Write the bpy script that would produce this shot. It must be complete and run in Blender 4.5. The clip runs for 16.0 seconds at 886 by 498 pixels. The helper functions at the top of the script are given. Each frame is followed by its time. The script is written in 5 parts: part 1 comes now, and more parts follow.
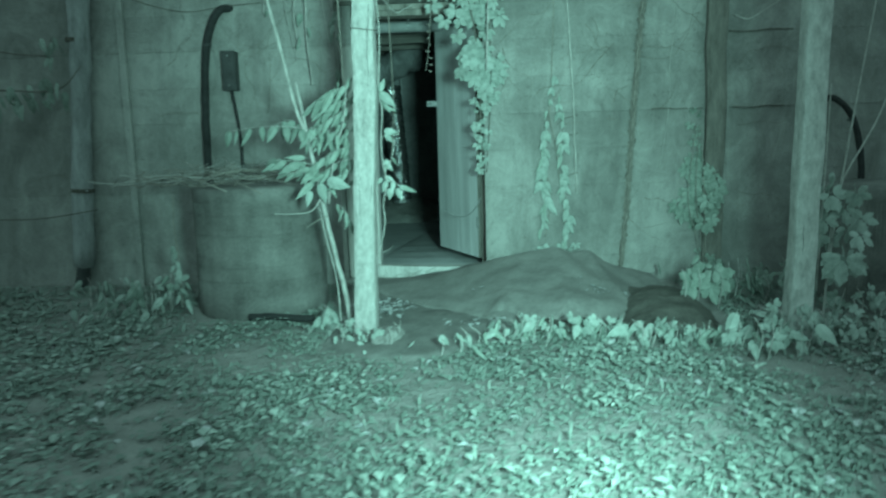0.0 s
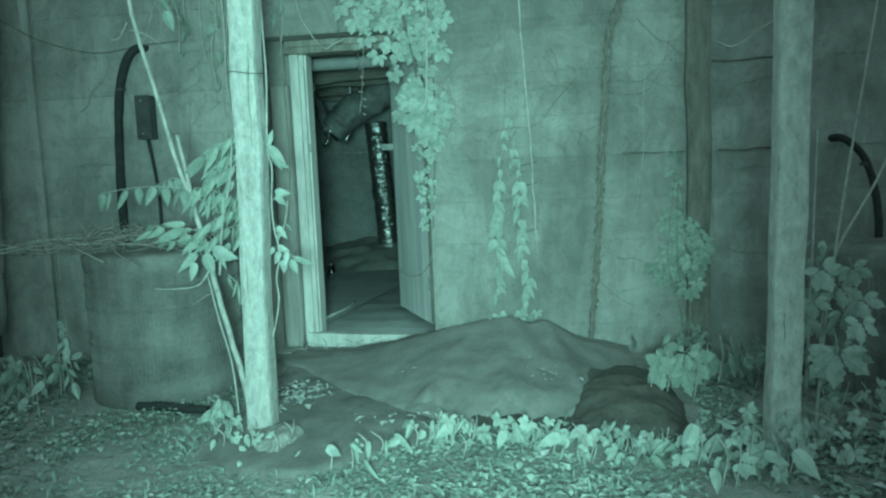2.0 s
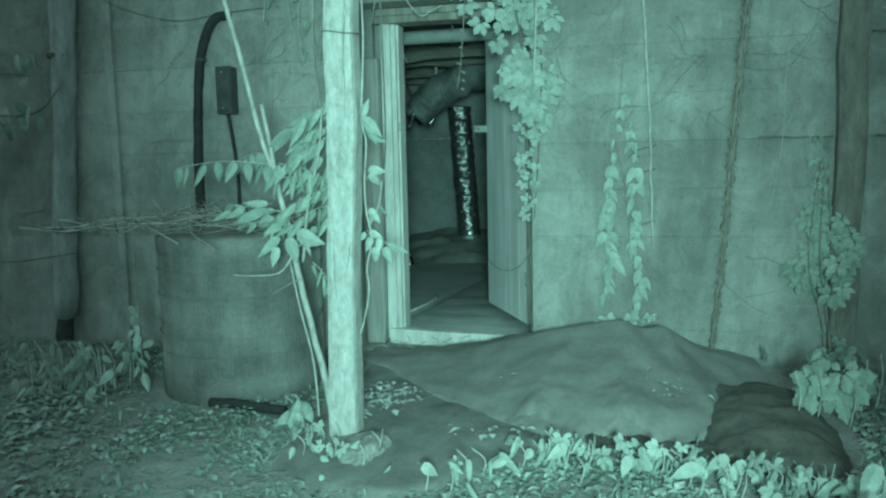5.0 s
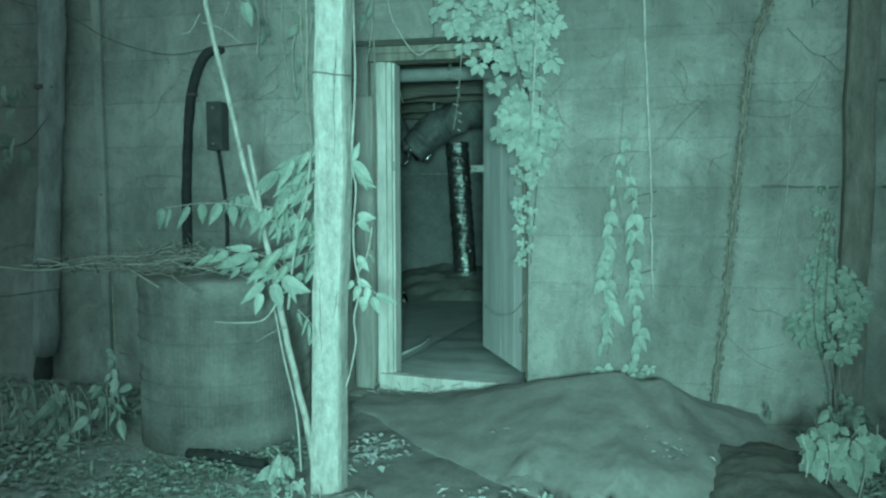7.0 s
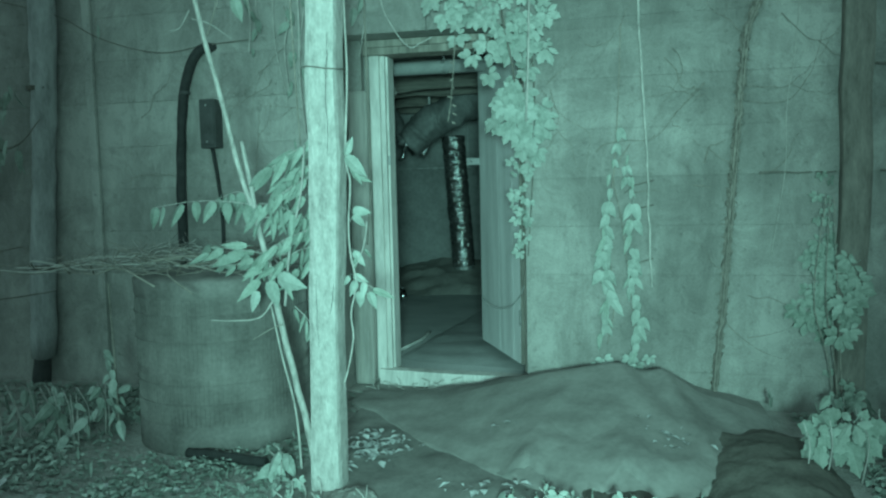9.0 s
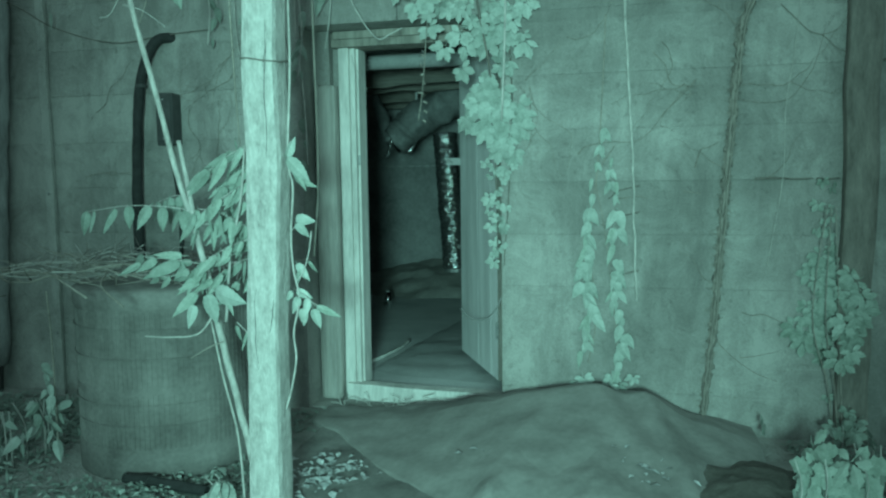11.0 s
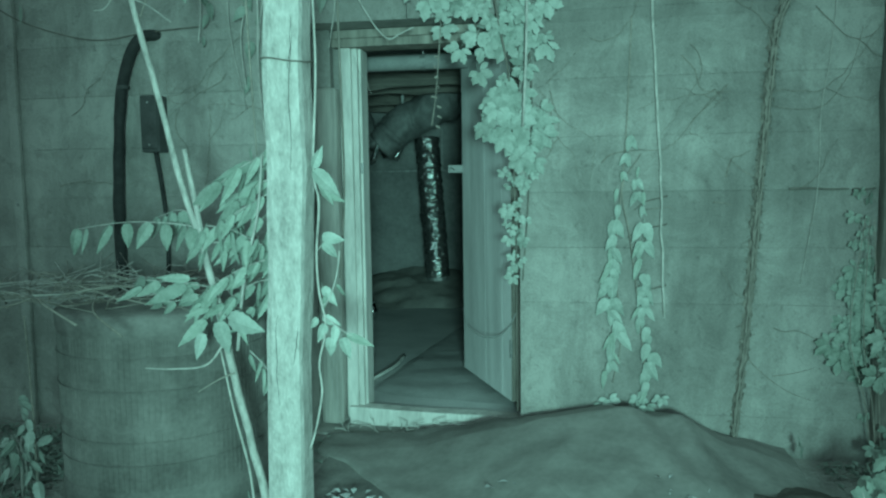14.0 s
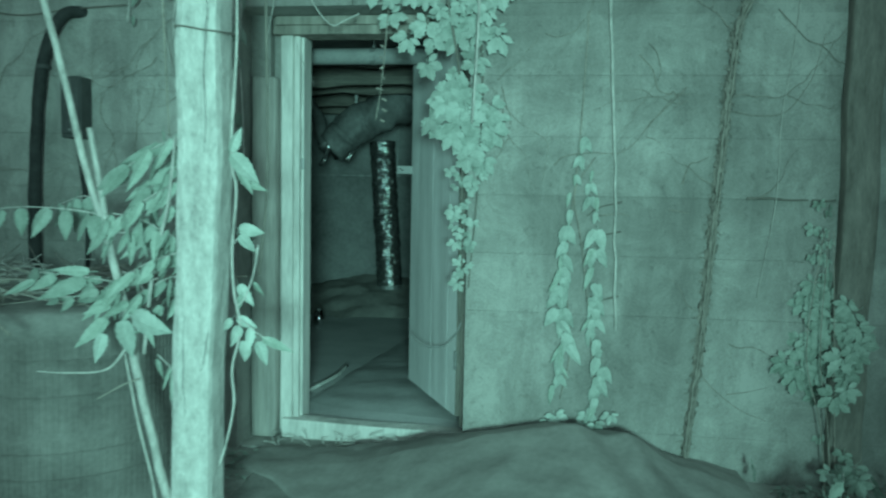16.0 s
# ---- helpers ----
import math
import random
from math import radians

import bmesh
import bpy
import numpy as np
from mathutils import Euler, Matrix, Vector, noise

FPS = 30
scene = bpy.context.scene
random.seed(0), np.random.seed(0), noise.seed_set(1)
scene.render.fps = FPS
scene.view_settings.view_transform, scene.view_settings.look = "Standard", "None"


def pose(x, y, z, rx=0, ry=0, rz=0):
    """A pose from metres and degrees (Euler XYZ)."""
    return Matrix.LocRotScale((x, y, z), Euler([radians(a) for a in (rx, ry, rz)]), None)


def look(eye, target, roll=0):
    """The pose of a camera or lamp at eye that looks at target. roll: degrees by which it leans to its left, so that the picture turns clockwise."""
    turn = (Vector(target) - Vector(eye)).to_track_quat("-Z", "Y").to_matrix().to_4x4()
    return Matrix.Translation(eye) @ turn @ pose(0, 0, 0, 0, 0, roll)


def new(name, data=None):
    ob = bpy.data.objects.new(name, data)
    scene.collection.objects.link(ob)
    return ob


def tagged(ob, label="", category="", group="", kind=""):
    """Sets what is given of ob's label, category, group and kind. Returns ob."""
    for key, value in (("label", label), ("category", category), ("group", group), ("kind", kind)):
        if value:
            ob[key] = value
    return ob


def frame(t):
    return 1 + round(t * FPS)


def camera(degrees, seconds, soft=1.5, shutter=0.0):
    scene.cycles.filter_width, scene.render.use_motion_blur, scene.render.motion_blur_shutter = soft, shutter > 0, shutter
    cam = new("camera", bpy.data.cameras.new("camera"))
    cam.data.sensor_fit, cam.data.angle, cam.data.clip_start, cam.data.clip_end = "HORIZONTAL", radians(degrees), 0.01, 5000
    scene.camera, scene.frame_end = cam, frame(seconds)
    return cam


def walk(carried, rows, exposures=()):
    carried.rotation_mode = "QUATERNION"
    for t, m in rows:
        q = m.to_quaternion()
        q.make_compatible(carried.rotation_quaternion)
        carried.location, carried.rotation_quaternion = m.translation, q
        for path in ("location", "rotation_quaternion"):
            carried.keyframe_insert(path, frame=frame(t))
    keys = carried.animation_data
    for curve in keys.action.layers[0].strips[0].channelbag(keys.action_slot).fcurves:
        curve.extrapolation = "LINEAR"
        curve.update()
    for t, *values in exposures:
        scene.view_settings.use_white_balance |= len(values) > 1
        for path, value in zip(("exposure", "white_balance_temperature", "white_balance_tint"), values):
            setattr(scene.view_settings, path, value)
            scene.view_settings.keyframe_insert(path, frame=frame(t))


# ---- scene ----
cam = camera(61.2, 16.0, soft=2.3, shutter=0.5)
PATH = [
    (0, (0.756, -0.093, 1.242), (0.604, 1.881, 0.955), -1.6),
    (0.5, (0.981, 0.233, 1.313), (0.838, 2.209, 1.038), -0.1),
    (1, (1.16, 0.48, 1.371), (0.999, 2.455, 1.101), -1.3),
    (1.5, (1.385, 0.709, 1.41), (1.143, 2.681, 1.187), -1.9),
    (2, (1.454, 0.823, 1.408), (1.172, 2.791, 1.187), -2.4),
    (2.5, (1.422, 1.01, 1.4), (1.104, 2.973, 1.193), -2.0),
    (3, (1.388, 1.069, 1.391), (1.002, 3.021, 1.19), -1.5),
    (3.5, (1.388, 1.045, 1.404), (0.958, 2.988, 1.204), -0.7),
    (4, (1.336, 0.997, 1.357), (0.878, 2.933, 1.155), -0.8),
    (4.5, (1.231, 1.119, 1.322), (0.746, 3.046, 1.094), -1.6),
    (4.7, (1.157, 1.2, 1.325), (0.699, 3.133, 1.092), -1.5),
    (6.8, (1.154, 1.43, 1.418), (0.693, 3.37, 1.26), 0.3),
    (7, (1.147, 1.443, 1.417), (0.702, 3.387, 1.262), -0.1),
    (7.5, (1.145, 1.46, 1.409), (0.703, 3.404, 1.248), -0.7),
    (8, (1.161, 1.455, 1.408), (0.723, 3.4, 1.245), -1.9),
    (8.5, (1.166, 1.461, 1.409), (0.718, 3.403, 1.246), -2.0),
    (9, (1.157, 1.466, 1.406), (0.713, 3.409, 1.238), -1.3),
    (9.2, (1.131, 1.5, 1.412), (0.691, 3.443, 1.238), 0.0),
    (11.3, (1.312, 1.877, 1.463), (0.828, 3.809, 1.282), -1.2),
    (11.5, (1.302, 1.899, 1.476), (0.81, 3.829, 1.297), -1.6),
    (12, (1.208, 1.946, 1.507), (0.765, 3.89, 1.345), -1.8),
    (12.5, (1.159, 1.966, 1.508), (0.717, 3.909, 1.343), -0.5),
    (13, (1.128, 1.977, 1.49), (0.682, 3.919, 1.32), 0.1),
    (13.5, (1.022, 2.015, 1.494), (0.62, 3.966, 1.32), -0.6),
    (14, (0.933, 2.043, 1.495), (0.583, 4.004, 1.317), -0.8),
    (14.5, (0.919, 2.053, 1.484), (0.606, 4.02, 1.305), -0.6),
    (15, (0.902, 2.067, 1.475), (0.587, 4.035, 1.312), -1.8),
    (15.5, (0.919, 2.114, 1.447), (0.612, 4.084, 1.286), 0.2),
    (16, (0.992, 2.29, 1.428), (0.741, 4.269, 1.284), 1.1),
]
walk(cam, [(t, look(eye, target, roll)) for t, eye, target, roll in PATH],
     [(0, 0.0), (4.5, 0.0), (9.0, -0.08), (12.5, -0.18), (15.0, -0.2), (16.0, -0.12)])

# ---- world and light: a night scene lit by one infrared lamp carried at head height ----
LAMP_TINT = (0.415, 1.0, 0.885)
world = bpy.data.worlds.new("night")
scene.world = world
world.use_nodes = True
bg = world.node_tree.nodes["Background"]
bg.inputs["Color"].default_value = (0.52, 1.0, 0.96, 1)
bg.inputs["Strength"].default_value = 0.43

lamp_data = bpy.data.lights.new("infrared_lamp", "SPOT")
lamp_data.energy = 1290
lamp_data.color = LAMP_TINT
lamp_data.spot_size = radians(72)
lamp_data.spot_blend = 1.0
lamp_data.shadow_soft_size = 0.28
lamp = new("infrared_lamp", lamp_data)
lamp.matrix_world = look((1.50, 0.0, 1.44), (0.36, 6.0, 0.84)) @ Matrix.Diagonal((0.68, 1.95, 1.0, 1.0))

# ---- materials ----


def shade(name, low, high, scale=4.0, stretch=(1, 1, 1), rough=0.85, fine=60.0, bump=0.25, metal=0.0, streak=0.0, rnd=0.0, spec=0.3, dist=0.01):
    """Two-scale mottled surface: blotches between two greys, fine grain, optional vertical streaks, relief."""
    m = bpy.data.materials.new(name)
    m.use_nodes = True
    nt = m.node_tree
    n, l = nt.nodes, nt.links
    p = n["Principled BSDF"]
    p.inputs["Roughness"].default_value = rough
    p.inputs["Metallic"].default_value = metal
    p.inputs["Specular IOR Level"].default_value = spec
    geo = n.new("ShaderNodeNewGeometry")
    mp = n.new("ShaderNodeMapping")
    mp.inputs["Scale"].default_value = stretch
    l.new(geo.outputs["Position"], mp.inputs["Vector"])
    a = n.new("ShaderNodeTexNoise")
    a.inputs["Scale"].default_value, a.inputs["Detail"].default_value, a.inputs["Roughness"].default_value = scale, 6.0, 0.62
    b = n.new("ShaderNodeTexNoise")
    b.inputs["Scale"].default_value, b.inputs["Detail"].default_value = fine, 4.0
    l.new(mp.outputs[0], a.inputs["Vector"])
    l.new(mp.outputs[0], b.inputs["Vector"])
    mix = n.new("ShaderNodeMath")
    mix.operation = "MULTIPLY_ADD"
    mix.inputs[1].default_value = 0.35
    l.new(b.outputs["Fac"], mix.inputs[0])
    l.new(a.outputs["Fac"], mix.inputs[2])
    value = mix.outputs[0]
    if streak:
        mp2 = n.new("ShaderNodeMapping")
        mp2.inputs["Scale"].default_value = (9, 9, 0.55)
        l.new(geo.outputs["Position"], mp2.inputs["Vector"])
        s = n.new("ShaderNodeTexNoise")
        s.inputs["Scale"].default_value, s.inputs["Detail"].default_value = 1.4, 5.0
        l.new(mp2.outputs[0], s.inputs["Vector"])
        add = n.new("ShaderNodeMath")
        add.operation = "MULTIPLY_ADD"
        add.inputs[1].default_value = streak
        l.new(s.outputs["Fac"], add.inputs[0])
        l.new(value, add.inputs[2])
        off = n.new("ShaderNodeMath")
        off.operation = "SUBTRACT"
        off.inputs[1].default_value = streak * 0.5
        l.new(add.outputs[0], off.inputs[0])
        value = off.outputs[0]
    if rnd:
        info = n.new("ShaderNodeObjectInfo")
        isl = n.new("ShaderNodeNewGeometry")
        both = n.new("ShaderNodeMath")
        both.operation = "ADD"
        l.new(info.outputs["Random"], both.inputs[0])
        l.new(isl.outputs["Random Per Island"], both.inputs[1])
        ra = n.new("ShaderNodeMath")
        ra.operation = "MULTIPLY_ADD"
        ra.inputs[1].default_value = rnd
        l.new(both.outputs[0], ra.inputs[0])
        l.new(value, ra.inputs[2])
        rs = n.new("ShaderNodeMath")
        rs.operation = "SUBTRACT"
        rs.inputs[1].default_value = rnd
        l.new(ra.outputs[0], rs.inputs[0])
        value = rs.outputs[0]
    ramp = n.new("ShaderNodeValToRGB")
    ramp.color_ramp.elements[0].position, ramp.color_ramp.elements[1].position = 0.38, 0.95
    ramp.color_ramp.elements[0].color = (*low, 1)
    ramp.color_ramp.elements[1].color = (*high, 1)
    l.new(value, ramp.inputs["Fac"])
    l.new(ramp.outputs["Color"], p.inputs["Base Color"])
    if bump:
        bp = n.new("ShaderNodeBump")
        bp.inputs["Strength"].default_value = bump
        bp.inputs["Distance"].default_value = dist
        l.new(value, bp.inputs["Height"])
        l.new(bp.outputs["Normal"], p.inputs["Normal"])
    return m


def concrete(name):
    """Old plastered concrete: broad damp stains, drip streaks, mould flecks, pale scuffs and fine pitting."""
    m = bpy.data.materials.new(name)
    m.use_nodes = True
    n, l = m.node_tree.nodes, m.node_tree.links
    p = n["Principled BSDF"]
    p.inputs["Roughness"].default_value = 0.92
    p.inputs["Specular IOR Level"].default_value = 0.2
    geo = n.new("ShaderNodeNewGeometry")

    def tex(scale, stretch, detail=6.0, rough=0.6, warp=0.0):
        mp = n.new("ShaderNodeMapping")
        mp.inputs["Scale"].default_value = stretch
        t = n.new("ShaderNodeTexNoise")
        t.inputs["Scale"].default_value, t.inputs["Detail"].default_value, t.inputs["Roughness"].default_value, t.inputs["Distortion"].default_value = scale, detail, rough, warp
        l.new(geo.outputs["Position"], mp.inputs["Vector"])
        l.new(mp.outputs[0], t.inputs["Vector"])
        return t.outputs["Fac"]

    def curve(value, a, b, lo, hi):
        c = n.new("ShaderNodeMapRange")
        c.interpolation_type = "SMOOTHSTEP"
        for k, q in zip(("From Min", "From Max", "To Min", "To Max"), (a, b, lo, hi)):
            c.inputs[k].default_value = q
        l.new(value, c.inputs["Value"])
        return c.outputs["Result"]

    def times(a, b):
        c = n.new("ShaderNodeMath")
        c.operation = "MULTIPLY"
        l.new(a, c.inputs[0])
        l.new(b, c.inputs[1])
        return c.outputs[0]

    broad = curve(tex(0.9, (1, 1, 0.8), 5, 0.6, 0.9), 0.32, 0.68, 0.60, 1.08)
    patch = curve(tex(4.2, (1, 1, 0.8), 10, 0.74, 1.2), 0.30, 0.72, 0.76, 1.16)
    drip = curve(tex(1.1, (3.2, 3.2, 0.6), 8, 0.7, 1.4), 0.35, 0.66, 0.86, 1.05)
    fleck = curve(tex(26, (1, 1, 1), 5, 0.65), 0.26, 0.44, 0.80, 1.0)
    fine = curve(tex(120, (1, 1, 1), 3, 0.6), 0.2, 0.8, 0.86, 1.12)
    info = n.new("ShaderNodeObjectInfo")
    each = curve(info.outputs["Random"], 0.0, 1.0, 0.90, 1.06)
    total = times(times(times(broad, patch), times(drip, fleck)), times(fine, each))
    mix = n.new("ShaderNodeMix")
    mix.data_type = "RGBA"
    mix.inputs["A"].default_value = (0.03, 0.028, 0.026, 1)
    mix.inputs["B"].default_value = (0.44, 0.427, 0.405, 1)
    l.new(total, mix.inputs["Factor"])
    l.new(mix.outputs["Result"], p.inputs["Base Color"])
    bp = n.new("ShaderNodeBump")
    bp.inputs["Strength"].default_value, bp.inputs["Distance"].default_value = 0.8, 0.02
    l.new(times(patch, fleck), bp.inputs["Height"])
    l.new(bp.outputs["Normal"], p.inputs["Normal"])
    return m


def grey(v, warm=0.0):
    return (v * (1 + warm), v, v * (1 - warm))


CONCRETE = concrete("stained_concrete")
# Floor colour raised well above dark concrete in place of missing lamp light.
CONCRETE_LIFTED = shade("lifted_inside_concrete", grey(0.48), grey(0.80), 2.2, rough=0.95, bump=0.3)
# Mottled mid-dark tone shared by the back wall and the ceiling.
MOTTLED_PLASTER = shade("mottled_inside_plaster", grey(0.16), grey(0.42), 1.7, rough=0.95, fine=22, bump=0.6)
BOUNCE_PLASTER = shade("pale_bounce_plaster", grey(0.6), grey(0.85), 2.0, rough=0.95, bump=0.3)
SLAB = shade("pad_concrete", grey(0.07), grey(0.16), 6, rough=0.95)
PAINT = shade("peeling_paint_wood", grey(0.42, 0.04), grey(0.86, 0.04), 5, (3, 3, 0.5), 0.75, 30, 0.5, streak=0.3)
POST = shade("weathered_post_wood", grey(0.29, 0.04), grey(0.66, 0.04), 26, (1, 1, 0.5), 0.85, 110, 1.0, streak=0.12, dist=0.012)
OLD_WOOD = shade("grey_old_wood", grey(0.13, 0.1), grey(0.36, 0.1), 4, (6, 6, 0.5), 0.85, 40, 0.5, streak=0.4)
CASING = shade("weathered_casing_paint", grey(0.22, 0.06), grey(0.52, 0.06), 4, (6, 6, 0.5), 0.85, 40, 0.5, streak=0.4)
DARK_WOOD = shade("dark_damp_wood", grey(0.05, 0.15), grey(0.15, 0.15), 4, (6, 6, 0.5), 0.9, 40, 0.6, streak=0.3)
DARK_POST = shade("grey_damp_wood", grey(0.09, 0.1), grey(0.25, 0.1), 7, (3, 3, 0.8), 0.9, 40, 0.6, streak=0.4)
DOOR = shade("pale_door_paint", grey(0.54), grey(0.86), 3, (2, 2, 0.4), 0.7, 50, 0.2, streak=0.5)
METAL = shade("dull_steel", grey(0.2), grey(0.5), 20, rough=0.5, metal=0.6)
DRUM = shade("weathered_drum_paint", grey(0.09, 0.05), grey(0.27, 0.05), 3.4, (1, 1, 1.2), 0.8, 46, 0.4, streak=0.35, spec=0.25)
BLACK = shade("black_foam", grey(0.014), grey(0.05), 12, rough=0.8, bump=0.2)
BOX = shade("dull_box_paint", grey(0.035), grey(0.09), 8, rough=0.7)
TARP = shade("dusty_tarp", grey(0.15, 0.05), grey(0.32, 0.05), 2.2, rough=0.8, fine=34, bump=0.25, dist=0.010)
MAT = shade("ground_sheet", grey(0.13, 0.05), grey(0.28, 0.05), 7, rough=0.85, bump=0.6)
SHEET = shade("dusty_floor_sheet", grey(0.36), grey(0.62), 5, rough=0.85, bump=0.5)
DARK_GROUND = shade("dark_ground", grey(0.055, 0.1), grey(0.15, 0.1), 8, rough=1.0, bump=0.9)
DIRT = shade("dusty_dirt", grey(0.24, 0.05), grey(0.42, 0.05), 8, rough=1.0, bump=0.9)
SOIL = shade("leaf_litter_soil", grey(0.21, 0.05), grey(0.42, 0.05), 5, rough=1.0, fine=55, bump=1.0, dist=0.03)
PLASTIC = shade("crumpled_black_plastic", grey(0.05), grey(0.11), 11, rough=0.19, fine=52, bump=0.7, spec=1.0, dist=0.018)
PLASTIC.node_tree.nodes["Principled BSDF"].inputs["IOR"].default_value = 2.2
DUCTSKIN = shade("dusty_duct_skin", grey(0.09), grey(0.26), 5, rough=0.5, fine=30, bump=0.4)
INSIDE_WOOD = shade("dusty_joist_wood", grey(0.06, 0.1), grey(0.24, 0.1), 6, (0.5, 5, 5), 0.9, 40, 0.4)
WHITE_PIPE = shade("dusty_white_pipe", grey(0.22), grey(0.42), 5, rough=0.6, bump=0.1)
LITTER = shade("pale_litter", grey(0.3), grey(0.75), 30, rough=0.9, rnd=0.3)
LEAF = shade("creeper_leaf", (0.23, 0.27, 0.24), (0.46, 0.51, 0.47), 26, rough=0.6, fine=120, bump=0.5, rnd=0.22, dist=0.006)
LEAF_DULL = shade("dull_leaf", (0.14, 0.18, 0.15), (0.31, 0.36, 0.32), 26, rough=0.65, fine=120, bump=0.5, rnd=0.25, dist=0.006)
COVER = shade("ground_cover_leaf", (0.20, 0.24, 0.21), (0.34, 0.39, 0.35), 1.6, rough=0.75, fine=9, bump=0.0, rnd=0.25)
COVER_PALE = shade("pale_weed_leaf", (0.20, 0.24, 0.21), (0.50, 0.56, 0.51), 1.3, rough=0.7, fine=7, bump=0.0, rnd=0.3)
STEM = shade("pale_stem", grey(0.24, 0.05), grey(0.66, 0.05), 32, (1, 1, 0.45), 0.85, 90, 0.6)
DARK_STEM = shade("dark_stem", grey(0.09, 0.1), grey(0.22, 0.1), 15, (1, 1, 0.4), 0.9, 60, 0.4)
PALE_TWIG = shade("bleached_twig", grey(0.30, 0.05), grey(0.62, 0.05), 20, rough=0.9, rnd=0.1)
TWIG = shade("dry_twig", grey(0.16, 0.1), grey(0.38, 0.1), 15, rough=0.9, rnd=0.15)
DRAIN = shade("lichened_drain_paint", grey(0.18), grey(0.46), 6, (2, 2, 0.6), 0.85, 40, 0.5, streak=0.3)

# ---- building helpers ----


def mesh_of(name, bm, mat, smooth=False):
    me = bpy.data.meshes.new(name)
    bm.normal_update()
    bm.to_mesh(me)
    bm.free()
    me.materials.append(mat)
    if smooth:
        me.polygons.foreach_set("use_smooth", [True] * len(me.polygons))
    return me


def part(name, bm, mat, parent=None, label="", smooth=False):
    ob = new(name, bm if isinstance(bm, bpy.types.Mesh) else mesh_of(name, bm, mat, smooth))
    if parent:
        ob.parent = parent
    return tagged(ob, label)


def thing(name, label, category, group="", kind="", at=(0, 0, 0)):
    ob = new(name)
    ob.location = at
    ob.empty_display_size = 0.1
    return tagged(ob, label, category, group, kind)


def box(x0, x1, y0, y1, z0, z1, bevel=0.0, bm=None, cuts=0, wob=0.0, seed=0):
    out = bm or bmesh.new()
    tmp = bmesh.new()
    bmesh.ops.create_cube(tmp, size=1)
    for v in tmp.verts:
        v.co = Vector(((x0 + x1) / 2 + v.co.x * (x1 - x0), (y0 + y1) / 2 + v.co.y * (y1 - y0), (z0 + z1) / 2 + v.co.z * (z1 - z0)))
    if cuts:
        long = max(range(3), key=lambda k: (x1 - x0, y1 - y0, z1 - z0)[k])
        bmesh.ops.subdivide_edges(tmp, edges=[e for e in tmp.edges if abs((e.verts[0].co - e.verts[1].co)[long]) > 1e-6], cuts=cuts)
    if bevel:
        sharp = [e for e in tmp.edges if len(e.link_faces) == 2 and e.calc_face_angle(0) > 0.5]
        bmesh.ops.bevel(tmp, geom=sharp, offset=bevel, segments=2, affect="EDGES", profile=0.6)
    if wob:
        for v in tmp.verts:
            v.co += noise.noise_vector(v.co * 3.1 + Vector((seed, 0, 0))) * wob
    old = {v: out.verts.new(v.co) for v in tmp.verts}
    for f in tmp.faces:
        out.faces.new([old[v] for v in f.verts])
    tmp.free()
    return out


def tube(pts, radius, seg=8, bm=None, wob=0.0, closed=True, freq=9.0):
    """A tapered tube along points; radius is a number or a function of 0..1."""
    bm = bm or bmesh.new()
    pts = [Vector(p) for p in pts]
    rings = []
    for i, p in enumerate(pts):
        d = (pts[min(i + 1, len(pts) - 1)] - pts[max(i - 1, 0)]).normalized()
        side = d.cross(Vector((0.31, 0.87, 0.38))).normalized()
        up = side.cross(d)
        r = radius(i / (len(pts) - 1)) if callable(radius) else radius
        ring = []
        for k in range(seg):
            a = 2 * math.pi * k / seg
            q = p + (side * math.cos(a) + up * math.sin(a)) * r
            if wob:
                q += noise.noise_vector(q * freq) * wob
            ring.append(bm.verts.new(q))
        rings.append(ring)
    for a, b in zip(rings, rings[1:]):
        for k in range(seg):
            bm.faces.new((a[k], a[(k + 1) % seg], b[(k + 1) % seg], b[k]))
    if closed:
        bm.faces.new(rings[0][::-1])
        bm.faces.new(rings[-1])
    return bm


def bend(pts, n=6):
    """Catmull-Rom points through a few given ones."""
    p = [Vector(q) for q in pts]
    p = [p[0] * 2 - p[1], *p, p[-1] * 2 - p[-2]]
    out = []
    for i in range(1, len(p) - 2):
        for k in range(n):
            t = k / n
            a, b, c, d = p[i - 1], p[i], p[i + 1], p[i + 2]
            out.append(0.5 * (2 * b + (c - a) * t + (2 * a - 5 * b + 4 * c - d) * t * t + (3 * b - a - 3 * c + d) * t ** 3))
    return out + [p[-2]]


def leaflet(bm, length, width, turn=0.0, at=(0, 0, 0), serrate=0.12, fold=0.25, droop=0.2, rows=6, belly=0.75):
    """A pointed leaf in the xz plane, base at `at`, tip turned by `turn` from straight down, facing -y."""
    rot = Matrix.Rotation(turn, 4, "Y")
    grid = []
    for i in range(rows + 1):
        u = i / rows
        w = width * 0.5 * (math.sin(math.pi * min(1, u ** belly)) ** 0.8) * (1 + serrate * (1 if i % 2 else -1)) if 0 < i < rows else 0.0
        y = droop * length * (u * u - 0.3 * u)
        mid = Vector((0, y, -u * length))
        row = [mid]
        if w:
            row = [mid + Vector((-w, fold * w, 0.06 * length)), mid, mid + Vector((w, fold * w, 0.06 * length))]
        grid.append([bm.verts.new(rot @ q + Vector(at)) for q in row])
    for a, b in zip(grid, grid[1:]):
        if len(a) == 1:
            bm.faces.new((a[0], b[0], b[1])), bm.faces.new((a[0], b[1], b[2]))
        elif len(b) == 1:
            bm.faces.new((a[0], b[0], a[1])), bm.faces.new((a[1], b[0], a[2]))
        else:
            bm.faces.new((a[0], b[0], b[1], a[1])), bm.faces.new((a[1], b[1], b[2], a[2]))
    return bm


